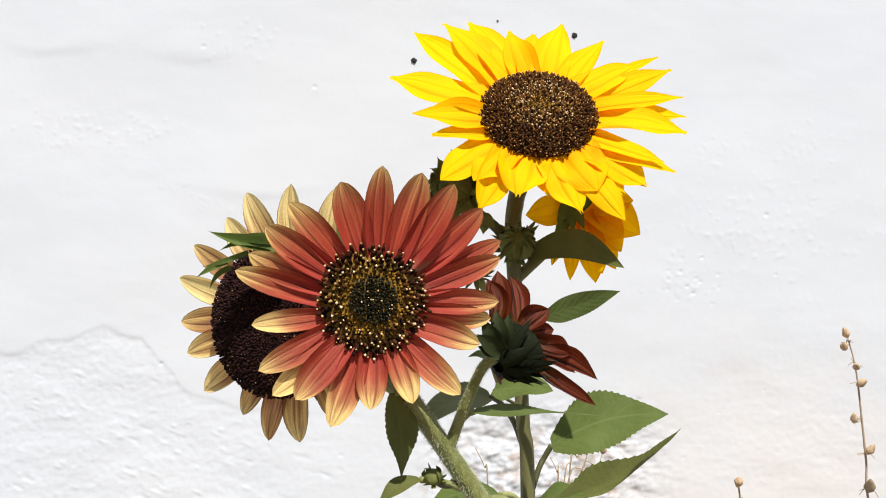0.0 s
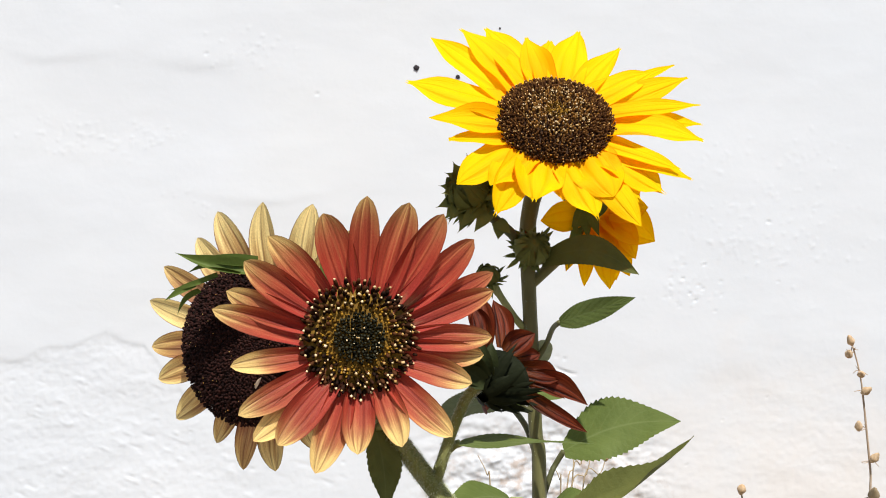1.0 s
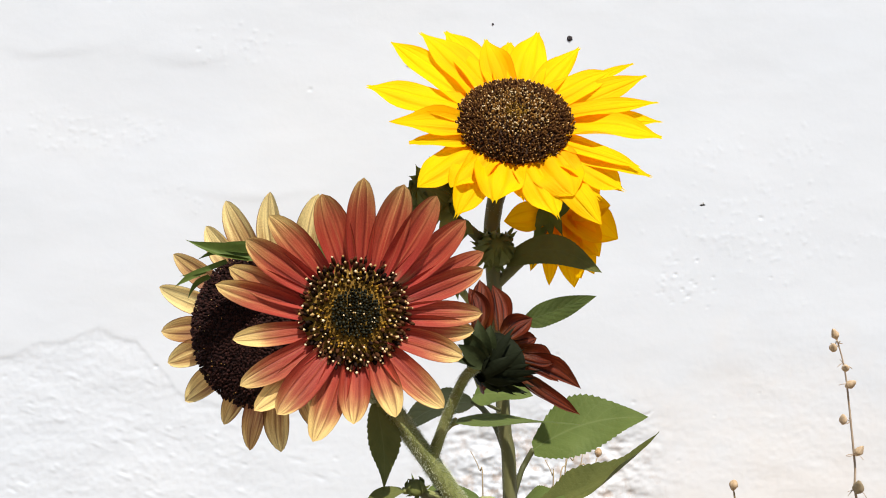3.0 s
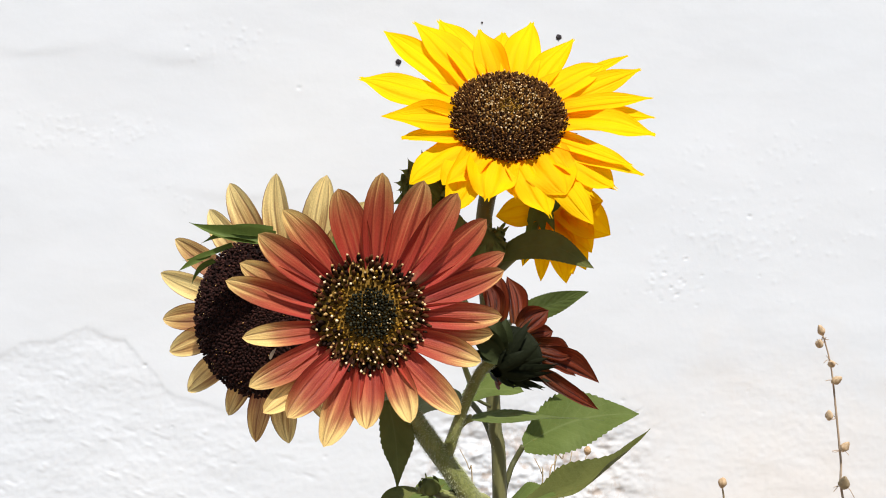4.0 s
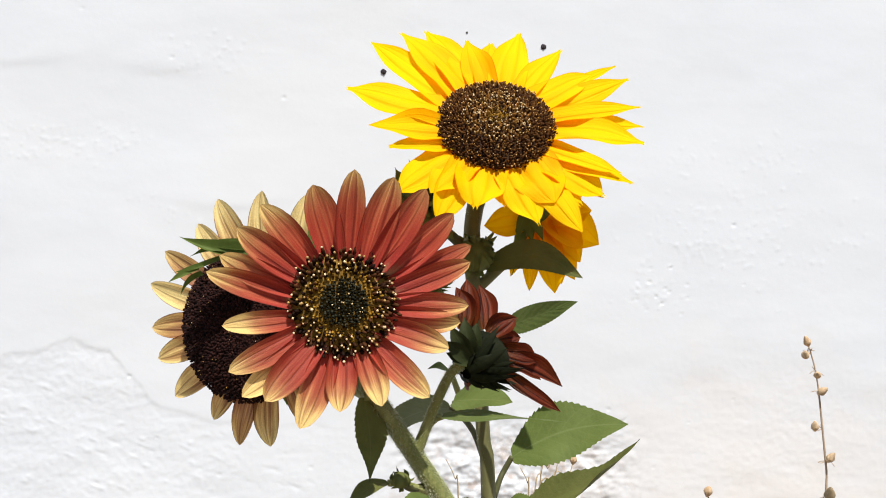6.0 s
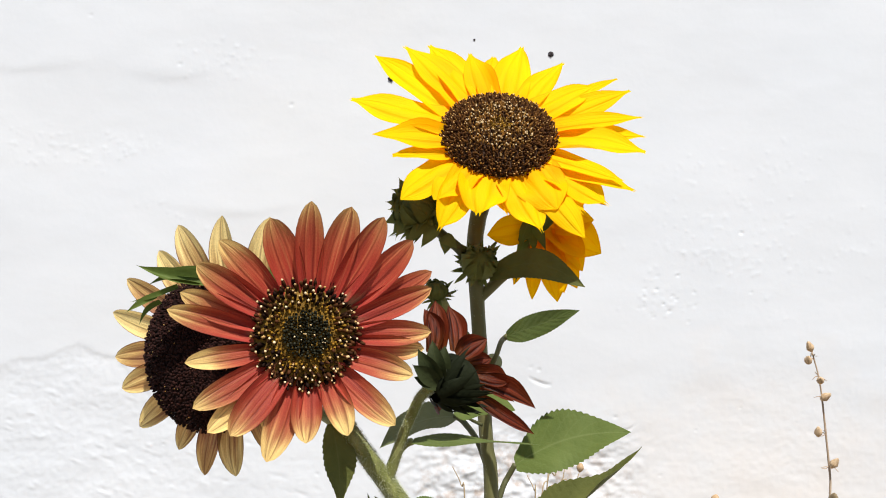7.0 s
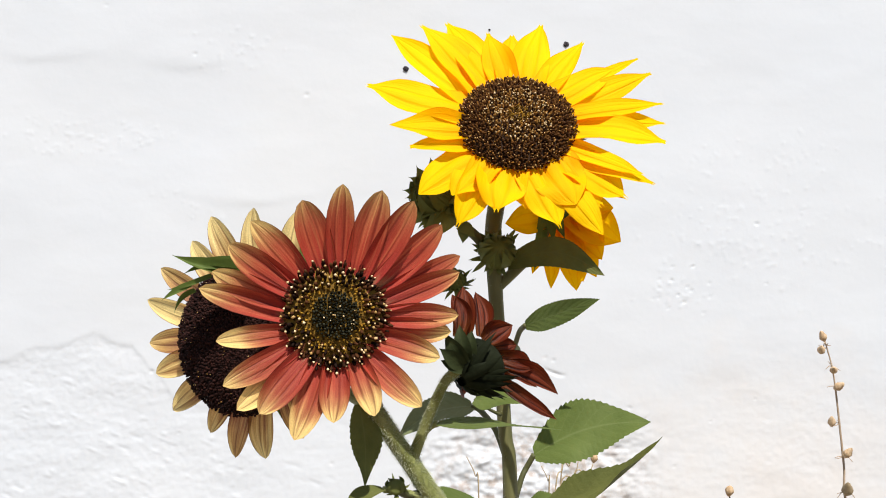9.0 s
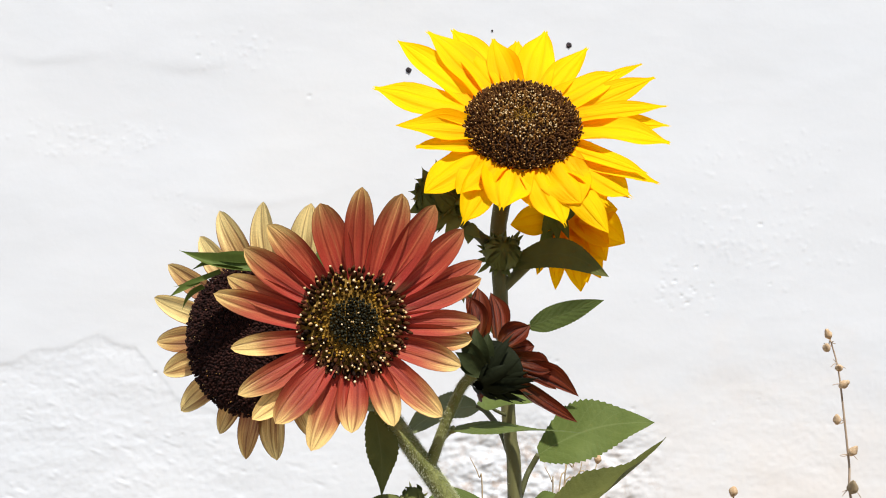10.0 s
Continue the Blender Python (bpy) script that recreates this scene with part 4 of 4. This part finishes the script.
    for k, (base, tip) in enumerate((((0.0936, 0.833, 1.2755), (0.0848, 0.83, 1.2357)), ((0.0963, 0.83, 1.2743), (0.0982, 0.826, 1.2561)), ((0.0994, 0.83, 1.2754), (0.1056, 0.824, 1.258)), ((0.094, 0.83, 1.2766), (0.0874, 0.826, 1.26)))):
        v, f, uv = blade(base, tip, 0.008, (0, -1, 0.2), arch=0.1, root=0.9, belly=0.2, point=1.3, rows=8, cols=5)
        part("bract", v, f, BRACT, rear, uvs=uv, at=base)
    v, f, uv = tube([(0.0605, 0.846, 1.2249), (0.0738, 0.846, 1.237), (0.0871, 0.845, 1.2496), (0.093, 0.842, 1.2629), (0.0977, 0.842, 1.2809)], [0.004, 0.0038, 0.0036, 0.0042, 0.007], 9)
    part("branch", v, f, STEM_OLIVE, rear, at=(0.0605, 0.846, 1.2249))

    # buds
    b = bud(plant, (0.0198, 0.838, 1.2873), (-0.55, -0.5, 0.45), 0.0150, BRACT_DARK, 80, 0.017, 31, "spiky half-open bud with dark green bracts")
    v, f, uv = tube([(0.0573, 0.845, 1.2465), (0.047, 0.836, 1.2601), (0.0335, 0.838, 1.2718), (0.0238, 0.84, 1.2835)], [0.004, 0.0036, 0.0036, 0.006], 9)
    part("bud_stalk", v, f, STEM_DARK, b, at=(0.0573, 0.845, 1.2465))
    for k, (base, tip) in enumerate((((0.0311, 0.828, 1.2754), (0.0206, 0.823, 1.2611)), ((0.0388, 0.828, 1.2677), (0.0367, 0.823, 1.2561)), ((0.0361, 0.828, 1.2688), (0.0452, 0.818, 1.2599)), ((0.0246, 0.828, 1.2792), (0.0107, 0.823, 1.2638)))):
        v, f, uv = blade(base, tip, 0.010, (0, -0.9, 0.4), arch=0.1, root=0.9, belly=0.2, point=1.3, rows=8, cols=5, seed=k)
        part("bract", v, f, BRACT_DARK, b, uvs=uv, at=base)
    for k, tip in enumerate(((0.0149, 0.842, 1.3168), (0.0062, 0.84, 1.3101), (0.0008, 0.838, 1.3025), (-0.0031, 0.836, 1.2946), (-0.0023, 0.83, 1.2862), (-0.0058, 0.836, 1.2787), (0.0004, 0.836, 1.2721), (0.01, 0.828, 1.2588), (0.0031, 0.826, 1.2676), (0.024, 0.846, 1.3152),
                             (0.0069, 0.825, 1.2971), (0.0053, 0.822, 1.2866), (0.0084, 0.822, 1.2763), (0.0176, 0.822, 1.2676))):
        base = Vector((0.0218, 0.838, 1.2885)).lerp(Vector(tip), 0.42 if k < 10 else 0.1)
        v, f, uv = blade(base, tip, 0.0135, (-0.2, -0.9, 0.3), arch=0.2, cup=0.2, root=1.0, belly=0.08, point=1.9, droop=(0.3, -0.2, 0.12)[k % 3], sway=(0.06, -0.08)[k % 2], rows=10, cols=5, seed=k)
        part("bract", v, f, BRACT_DARK, b, uvs=uv, at=base)
    b = bud(plant, (0.06, 0.832, 1.2493), (0.05, -0.9, 0.35), 0.0122, BRACT_DARK, 40, 0.011, 33, "closed dark green bud")
    b = bud(plant, (0.0313, 0.842, 1.2301), (-0.15, -0.5, 0.85), 0.0080, BRACT_DARK, 36, 0.011, 35, "small spiky bud")
    v, f, uv = tube([(0.0606, 0.848, 1.1906), (0.0502, 0.845, 1.2014), (0.0395, 0.843, 1.2171), (0.0329, 0.843, 1.2269)], [0.003, 0.0026, 0.0025, 0.004], 8)
    part("bud_stalk", v, f, STEM, b, at=(0.0606, 0.848, 1.1906))

    # leaves
    leaf(plant, [(0.0608, 0.84, 1.2387), (0.069, 0.835, 1.2426)], (0.1285, 0.8, 1.2333), 0.021, (0.05, -0.85, 0.1), LEAF_DARK, "dark smooth leaf in shade", 0.0022, arch=0.1, sway=-0.15, teeth=0.04, belly=0.45, root=0.55)
    leaf(plant, [(0.0643, 0.845, 1.1719), (0.071, 0.84, 1.1841), (0.0734, 0.815, 1.1966), (0.0756, 0.79, 1.2023)], (0.1168, 0.74, 1.2205), 0.0165, (0.15, -0.90, 0.25), LEAF, "narrow pointed leaf", 0.0018, arch=0.02, fold=0.05, stalk_material=STEM_DARK)
    leaf(plant, [(0.0684, 0.847, 1.0734), (0.0754, 0.85, 1.0926), (0.0791, 0.852, 1.0993), (0.0844, 0.85, 1.1087)], (0.164, 0.84, 1.1312), 0.047, (0.1, -0.72, 0.65), LEAF, "broad toothed green leaf", 0.0020, sway=-0.085, arch=0.05, fold=0.06, belly=0.34, root=0.25, point=1.0, teeth=0.1, stalk_material=STEM_DARK)
    leaf(plant, [(0.069, 0.845, 1.0464), (0.0765, 0.82, 1.0638), (0.0821, 0.8, 1.0777)], (0.1598, 0.775, 1.131), 0.024, (0.3, -0.40, 0.88), LEAF_DARK, "long toothed leaf curling upwards", 0.0022, sway=0.03, arch=-0.14, fold=0.34, wave=0.16, belly=0.3, teeth=0.11, tooth_count=19, point=1.4, twist=-0.3)
    leaf(plant, [(0.0647, 0.85, 1.1083), (0.0584, 0.862, 1.1243), (0.0492, 0.875, 1.1359), (0.0433, 0.88, 1.1393)], (-0.011, 0.875, 1.118), 0.030, (-0.2, -0.6, 0.75), LEAF_GREY, "greyish leaf behind the stem", 0.0022, arch=0.06, sway=0.13, belly=0.25, stalk_material=STEM_DARK)
    leaf(plant, [(0.0607, 0.838, 1.1383), (0.0513, 0.825, 1.1447), (0.0425, 0.81, 1.1526)], (0.0803, 0.79, 1.1540), 0.030, (0.05, -0.62, 0.78), LEAF, "sunlit leaf close to the stem", 0.0010, arch=0.1, stalk_material=STEM_DARK)
    leaf(plant, [(0.0655, 0.85, 1.1636), (0.0683, 0.85, 1.1695)], (0.0702, 0.85, 1.1865), 0.013, (0.3, -0.9, 0.1), LEAF_PALE, "pale curled leaf base", 0.002, teeth=0.03, point=0.4, belly=0.6)
    leaf(plant, [(0.0671, 0.845, 1.0621), (0.0563, 0.83, 1.077), (0.0461, 0.82, 1.0806)], (0.0004, 0.78, 1.0838), 0.030, (0.0, -0.45, 0.9), LEAF, "sunlit low leaf", 0.0022, arch=0.16)
    leaf(plant, [(0.0679, 0.845, 1.0582), (0.07, 0.82, 1.0734)], (0.102, 0.79, 1.0842), 0.028, (0.0, -0.5, 0.85), LEAF, "", 0.002, arch=0.14)
    leaf(plant, [(0.0497, 0.884, 1.1478), (0.0445, 0.88, 1.1626)], (0.0267, 0.872, 1.1686), 0.014, (-0.2, -0.4, 0.9), LEAF, "", 0.002, arch=0.35, teeth=0.04)
    return plant, head


YELLOW_PLANT, YELLOW_HEAD = build_yellow_plant()


# ---- dry stalks and small things ----
def build_seed_stalk():
    at = (0.49, 1.17, 0.0)
    stalk = thing("seed_stalk", at, "dry straw-coloured stalk with small round seed pods", "dry plant")
    line = [(0.49, 1.17, -0.02), (0.482, 1.17, 0.5), (0.462, 1.165, 0.88), (0.4095, 1.15, 0.9943), (0.4042, 1.15, 1.0423), (0.3993, 1.15, 1.0904), (0.3945, 1.15, 1.1304), (0.3876, 1.15, 1.1571), (0.3855, 1.15, 1.1624)]
    v, f, uv = tube(line, [0.0024, 0.0018, 0.0014, 0.0012, 0.0011, 0.0010, 0.0008, 0.0007, 0.0005], 7, 6, 0.15)
    part("stem", v, f, STRAW, stalk)
    rng = random.Random(4)
    for k, (root, c, size) in enumerate((((0.3865, 1.15, 1.1587), (0.3838, 1.145, 1.1634), 0.0045), ((0.3881, 1.15, 1.1534), (0.3817, 1.145, 1.1511), 0.0046), ((0.394, 1.15, 1.1357), (0.393, 1.144, 1.1326), 0.0043), ((0.3961, 1.15, 1.1171), (0.3967, 1.144, 1.1167), 0.0047),
                                         ((0.3999, 1.15, 1.0813), (0.3909, 1.144, 1.0832), 0.0046), ((0.4031, 1.15, 1.0503), (0.4052, 1.144, 1.0535), 0.0048), ((0.4074, 1.15, 1.0167), (0.4049, 1.143, 1.0192), 0.0064))):
        c, root = Vector(c), Vector(root)
        up = ((c - root).normalized() + Vector((0, -0.2, 0.9))).normalized()
        up = (up + Vector((rng.uniform(-0.5, 0.5), 0, 0))).normalized()
        v, f = dome(c, up, size * 0.84, size * 1.25, 1.1, 11, 12)
        v = [p + up * (size * 0.55 * max(0.0, (p - c).dot(up) / (size * 1.25) - 0.72) / 0.28) for p in v]      # drawn out to a short beak
        v = [p + Vector((rng.uniform(-1, 1), rng.uniform(-1, 1), rng.uniform(-1, 1))) * size * 0.06 for p in v]
        pod = part("pod", v, f, POD if k < 6 else STRAW_DARK, stalk, at=c)
        for q in range(3):
            a = rng.uniform(0, 6.28)
            out = Vector((math.cos(a), -0.3, math.sin(a) * 0.6)).normalized()
            tv, tf, uv = tube([root, root + out * size * 0.9, root + out * size * 1.8 + Vector((0, 0, rng.uniform(-1, 0.6) * size))], [0.0005, 0.0004, 0.0003], 5, 4)
            part("sepal", tv, tf, STRAW, pod, at=root)
    return stalk


def build_dry_stem(points, radius, label, heads=()):
    ob = thing("dry_stem", points[0], label, "dry plant", "dry stems by the wall")
    v, f, uv = tube(points, [radius * (1 - 0.6 * k / (len(points) - 1)) for k in range(len(points))], 6, 6, 0.2)
    part("stem", v, f, STRAW_DARK, ob)
    for c, size in heads:
        v, f = dome(c, (0.1, -0.3, 0.9), size, size * 1.4, 1.0, 7, 8)
        part("pod", v, f, POD, ob, at=c)


def build_insect(at):
    fly = thing("insect", at, "small dark flying insect with pale wings", "insect", "flying insects")
    c = Vector(at)
    for name, off, size, long in (("abdomen", (-0.0012, 0, -0.0002), 0.0008, 1.9), ("thorax", (0.0004, 0, 0.0001), 0.0008, 1.2), ("head", (0.0015, 0, 0.0), 0.0006, 1.0)):
        v, f = dome(c + Vector(off), (1, 0, 0.1), size, size * long, long, 7, 9)
        part(name, v, f, INSECT, fly)
    for s in (-1, 1):
        v, f, uv = blade(c + Vector((0.0004, s * 0.0004, 0.0007)), c + Vector((-0.0014, s * 0.0026, 0.0018)), 0.0013, (0, 0, 1), point=0.5, belly=0.6, rows=6, cols=4)
        part("wing", v, f, WING, fly)
    return fly


def build_specks():
    """Dark snail-like specks that sit on the wall."""
    for x, z, size in ((-0.0295, 1.4512, 0.0036), (0.0163, 1.4412, 0.0028), (0.1485, 1.4794, 0.0036), (0.0633, 1.4951, 0.0013), (0.0564, 1.4681, 0.0026)):
        c = Vector((x, WALL_Y - RELIEF[np.searchsorted(WALL_Z, z), np.searchsorted(WALL_X, x)], z))
        ob = thing("wall_snail", c, "tiny dark snail shell stuck on the wall", "snail", "snails on the wall")
        v, f = dome(c - Vector((0, 0.0003, 0)), (0.1, -0.98, 0.15), size * 0.85, size * 0.4, 0.3, 8, 12)
        rng = random.Random(int(size * 1e5) + int(x * 100))
        v = [p + Vector((rng.uniform(-1, 1), rng.uniform(-1, 1), rng.uniform(-1, 1))) * size * 0.2 for p in v]
        part("shell", v, f, SPECK, ob)


STALK = build_seed_stalk()
build_dry_stem([(0.33, 1.27, -0.02), (0.33, 1.27, 0.6), (0.3122, 1.25, 0.9488), (0.3087, 1.25, 0.9836), (0.3064, 1.25, 0.9999)], 0.002, "short dry stalk with a single pod", [((0.3052, 1.245, 1.0032), 0.0048)])
for foot, bend, top, heads in (((0.1166, 1.25, -0.0029), (0.1265, 1.25, 0.9836), (0.1344, 1.27, 1.0513), ((0.1344, 1.27, 1.0525),)), ((0.1531, 1.24, 0.0071), (0.1289, 1.24, 0.9858), (0.1533, 1.26, 1.04), ()), ((0.103, 1.26, -0.0129), (0.1217, 1.26, 0.9874), (0.1144, 1.27, 1.0254), ()),
                               ((0.0562, 1.26, -0.0129), (0.0491, 1.26, 0.9874), (0.0368, 1.28, 1.0331), ()), ((0.138, 1.26, -0.0129), (0.1439, 1.26, 0.9932), (0.1711, 1.28, 1.0295), ((0.1711, 1.28, 1.0307),)), ((0.1303, 1.27, -0.0229), (0.1344, 1.27, 0.9971), (0.1461, 1.29, 1.041), ())):
    knee = Vector(foot).lerp(Vector(bend), 0.7)
    build_dry_stem([Vector((foot[0], foot[1], -0.02)), knee, Vector(bend), Vector(bend).lerp(Vector(top), 0.6) + Vector((0.004, 0, 0)), Vector(top)], 0.0011, "thin dry grass stem close to the wall", [(h, 0.0042) for h in heads])
FLY = build_insect((-0.0917, 1.335, 1.1515))
GUEST = build_insect((0.3827, 0.9, 1.4593))
build_specks()


# ---- what moves ----
def motions():
    def sway(rest, pivot, rows):
        """Rows of seconds, millimetres of shift and degrees of turn about the line of sight, round the pivot."""
        rest, p = Matrix.Translation(rest), Matrix.Translation(pivot)
        return {t: Matrix.Translation((x / 1000, y / 1000, z / 1000)) @ p @ pose(0, 0, 0, 0, a) @ p.inverted() @ rest for t, x, y, z, a in rows}
    yellow = sway(YEL_BASE, (0.06, 0.82, 0.0), (
        (0, 3.55, -0.8, -0.88, -0.53), (0.5, 11.34, -6.08, -0.69, -1.08), (1, -3.05, 0.6, 0.14, 0.16), (1.5, 11.05, 7.84, -4.58, -1.37),
        (2, 11.33, -10.08, -1.48, -1.2), (2.5, -1.64, -0.12, -0.41, -0.25), (3, 9.18, 4.79, -2.79, -1.29), (3.2, 11.33, -1.12, -1, -1.3),
        (4.3, -3.71, 0.33, -0.25, -0.48), (4.5, -1.55, -1.04, 0.53, -0.38), (5, -2.17, -10.23, 1.88, -0.38), (5.5, -10.51, -0.72, 0.61, -0.03),
        (5.7, -2.92, -2.16, -0.66, -0.47), (6.8, 3.22, -5.84, -1.07, -0.95), (7, 1.69, 2.05, -2.07, -0.91), (7.5, 7.4, -10.02, -1.2, -1.35),
        (8, 2.92, -0.34, -0.54, -0.68), (8.5, 8.21, 8.53, -2.28, -1.12), (9, 9.79, -4.97, -0.76, -1.18), (9.5, 11.32, 1.34, -1.47, -1.27),
        (10, 6.5, 0.4, -1, -0.96)))
    stem = sway(RED_BASE, FORK, (
        (0, 8.82, 28.33, 9.17, 1.78), (0.5, 15.58, 6.78, 7.74, 1.05), (1, -0.04, -0.84, -0.66, -0.33), (1.5, -11.52, 44, 0.73, 1.8),
        (2, -7.48, 33.86, 1.66, 1.53), (2.5, -1.72, -2.19, -0.25, -0.2), (3, 2.07, 24.98, 5.53, 1.31), (3.2, 3.74, 48.51, 8.03, 2.25),
        (4.3, 18.16, -9.29, 9.78, 0.57), (4.5, 17.7, -5.25, 9.9, 1.38), (5, 17.4, 29.15, 16.27, 2.62), (5.5, 12, 35.23, 16.91, 3.18),
        (5.7, 12.02, 44.06, 15.24, 3.21), (6.8, -13.22, 45.7, -0.88, 0.12), (7, -12.65, 31.77, 1.9, 1.24), (7.5, -2.51, 33.72, 6.19, 2.3),
        (8, -1.56, 38.88, 5.52, 2.52), (8.5, -9.02, 42.3, 3.88, 2.16), (9, -7.11, 46.66, 4.62, 2.53), (9.5, -0.36, 29.18, 5.26, 1.28),
        (10, 1.1, 25.4, 4.8, 1.36)))
    red = sway(RED_C, RED_C, (
        (0, 6.45, 36.29, 14.85, -0.03), (0.5, 15.45, 11.76, 10.88, 0.1), (1, 0.08, 1.44, 1.01, -0.74), (1.5, -15.95, 54.17, 5.51, -0.97),
        (2, -11.68, 43.79, 5.94, -0.87), (2.5, -1.75, 1.76, 0.84, -0.87), (3, -0.06, 31.09, 9.71, -0.43), (3.2, 1.66, 52.75, 15.28, 0.01),
        (4.3, 19.59, -5.55, 8.68, 1.06), (4.5, 21.78, -7.9, 11.77, 1.34), (5, 17.22, 42.11, 22.4, 1.97), (5.5, 12.21, 46.22, 23.98, 1.48),
        (5.7, 11.85, 48.79, 23.6, 1.29), (6.8, -17.23, 35.56, 6.48, -1.32), (7, -17.46, 43.67, 5.87, -1.67), (7.5, -4.83, 41.54, 10.85, -0.34),
        (8, -4.08, 49.72, 10.18, -0.23), (8.5, -12.22, 48.98, 8.42, -0.91), (9, -10.25, 51.4, 10.17, -0.76), (9.5, -3.04, 36.38, 8.89, -0.66),
        (10, -0.8, 31.9, 8.3, -0.41)))
    old = sway(LEFT_C, LEFT_C, (
        (0, 12.15, 33.36, 7.2, 1.1), (0.5, 17.32, 10.22, 9.32, 1.18), (1, -0.65, 4.13, -0.46, 0.26), (1.5, -10.93, 52.43, -6.06, -0.14),
        (2, -6, 40.84, -2.9, -0.02), (2.5, -2.83, 5.19, -0.84, 0.14), (3, 3.95, 28.75, 4.03, 0.53), (3.2, 7.04, 47.39, 7.03, 0.91),
        (4.3, 19.91, -7.83, 14, 0.64), (4.5, 22.94, -7.28, 15.67, 1.65), (5, 24.75, 32.1, 17.14, 1.78), (5.5, 20.05, 42, 16.47, 1.92),
        (5.7, 17.98, 48.36, 14.94, 1.53), (6.8, -13.07, 29.93, 0.03, -0.39), (7, -12.37, 29.44, -1.05, -0.21), (7.5, -1.31, 40.28, 3.56, 0.66),
        (8, 0.37, 43.37, 3.04, 0.5), (8.5, -9.5, 49.8, -1.35, 0.2), (9, -6.72, 55, -1.48, 0.06), (9.5, -0.57, 35.76, 2.12, -0.24),
        (10, 0.6, 32.7, 2.2, -0.1)))
    stalk = sway((0.49, 1.17, 0.0), (0.48, 1.15, 0.0), (
        (0, 3.67, -0, 0.32, -0.27), (0.5, -2.91, -0, 2.31, -0.06), (1, -3.6, -0, -1.01, 0.18), (1.5, -6.26, 0, -1.44, 0.21),
        (2, -6.46, 0, 1.24, 0.05), (2.5, -7.19, 0.1, 2.83, -0.03), (3, -7.2, 0, 1.37, 0.01), (3.2, -9.21, -0.04, 4.58, 0.18),
        (4.3, -11.31, 0.01, 2.58, -0), (4.5, -3.28, 0.1, 4.62, -0.42), (5, 0.48, -0, -1.08, -0.14), (5.5, -2.73, -0, 0.61, -0.18),
        (5.7, -9.92, -0.08, -0.11, 0.18), (6.8, -20.91, -0, 1.72, 0.61), (7, -13.75, 0.1, 3.09, 0.08), (7.5, -7.41, 0.1, 2.97, -0.32),
        (8, -7.48, 0.1, 6.85, -0.27), (8.5, -8.31, 0.2, 8.72, -0.33), (9, -4.1, 0.1, 5.88, -0.51), (9.5, -4.59, 0.1, 6.75, -0.4),
        (10, -6.2, 0.2, 8, -0.33)))
    walk(YELLOW_PLANT, sorted(yellow.items()))
    # the yellow head nods on its stalk
    hinge = Matrix.Translation(Vector((0.0732, 0.81, 1.325)) - Vector(YEL_C))
    walk(YELLOW_HEAD, [(t, Matrix.Translation(Vector(YEL_C) - Vector(YEL_BASE)) @ hinge @ pose(0, 0, 0, a) @ hinge.inverted()) for t, a in (
        (0, -2.27), (0.5, -0.54), (1, -2.53), (1.5, -3.04), (2, 1.82), (2.5, -1.5), (3, -2.9), (3.2, 0.49),
        (4.3, -0.44), (4.5, -1.41), (5, 1.48), (5.5, -2.87), (5.7, -2), (6.8, -0.79), (7, -3.36), (7.5, 1.51),
        (8, -0.51), (8.5, -2.4), (9, 2.55), (9.5, -0.86), (10, 0))])
    walk(RED_PLANT, sorted(stem.items()))
    walk(RED_HEAD, [(t, stem[t].inverted() @ m) for t, m in sorted(red.items())])
    walk(OLD_HEAD, [(t, stem[t].inverted() @ m) for t, m in sorted(old.items())])
    walk(STALK, sorted(stalk.items()))
    walk(FLY, [(t, pose(*p, 0, 0, rz)) for t, p, rz in (
        (0.0, (-0.0917, 1.335, 1.1515), 150), (8.3, (-0.0917, 1.335, 1.1515), 150), (8.4, (-0.0928, 0.98, 1.2596), 140), (8.5, (-0.0952, 0.9009, 1.3149), 170), (8.6, (-0.106, 0.9009, 1.3428), 100), (8.7, (-0.0289, 0.88, 1.3971), 20), (8.8, (0.0501, 0.93, 1.3627), 20),
        (9.0, (0.0501, 0.93, 1.3584), 60), (9.1, (-0.0225, 0.8802, 1.3733), 140), (9.2, (-0.1604, 0.9012, 1.3632), 200), (9.3, (-0.2722, 0.9018, 1.2927), 215), (9.4, (-0.3777, 0.9, 1.2337), 220), (10.0, (-0.7036, 0.9, 1.217), 220))])
    walk(GUEST, [(t, pose(*p, 0, 0, rz)) for t, p, rz in (
        (0.0, (0.4767, 0.92, 1.5067), 180), (1.8, (0.3912, 0.92, 1.4768), 180), (1.9, (0.3186, 0.92, 1.4576), 180), (2.0, (0.2698, 0.9189, 1.4384), 185), (2.1, (0.231, 0.919, 1.4237), 200), (2.2, (0.1941, 0.9295, 1.3084), 215), (2.3, (0.0997, 0.95, 1.3342), 190),
        (2.5, (0.0886, 0.95, 1.3453), 160), (2.9, (0.0886, 0.95, 1.3453), 90), (3.0, (0.2021, 0.92, 1.2803), 20), (3.1, (0.2278, 0.92, 1.3137), -40), (3.2, (0.2263, 0.92, 1.2614), -100), (3.5, (0.0886, 0.95, 1.3453), -30), (4.8, (0.0886, 0.95, 1.3453), 60), (4.9, (0.0953, 0.95, 1.3739), 20), (5.0, (0.1845, 0.9157, 1.4135), 5), (5.1, (0.3998, 0.92, 1.4512), 5), (5.2, (0.5621, 0.92, 1.4725), 0), (10.0, (0.6902, 0.92, 1.4725), 0))])


motions()
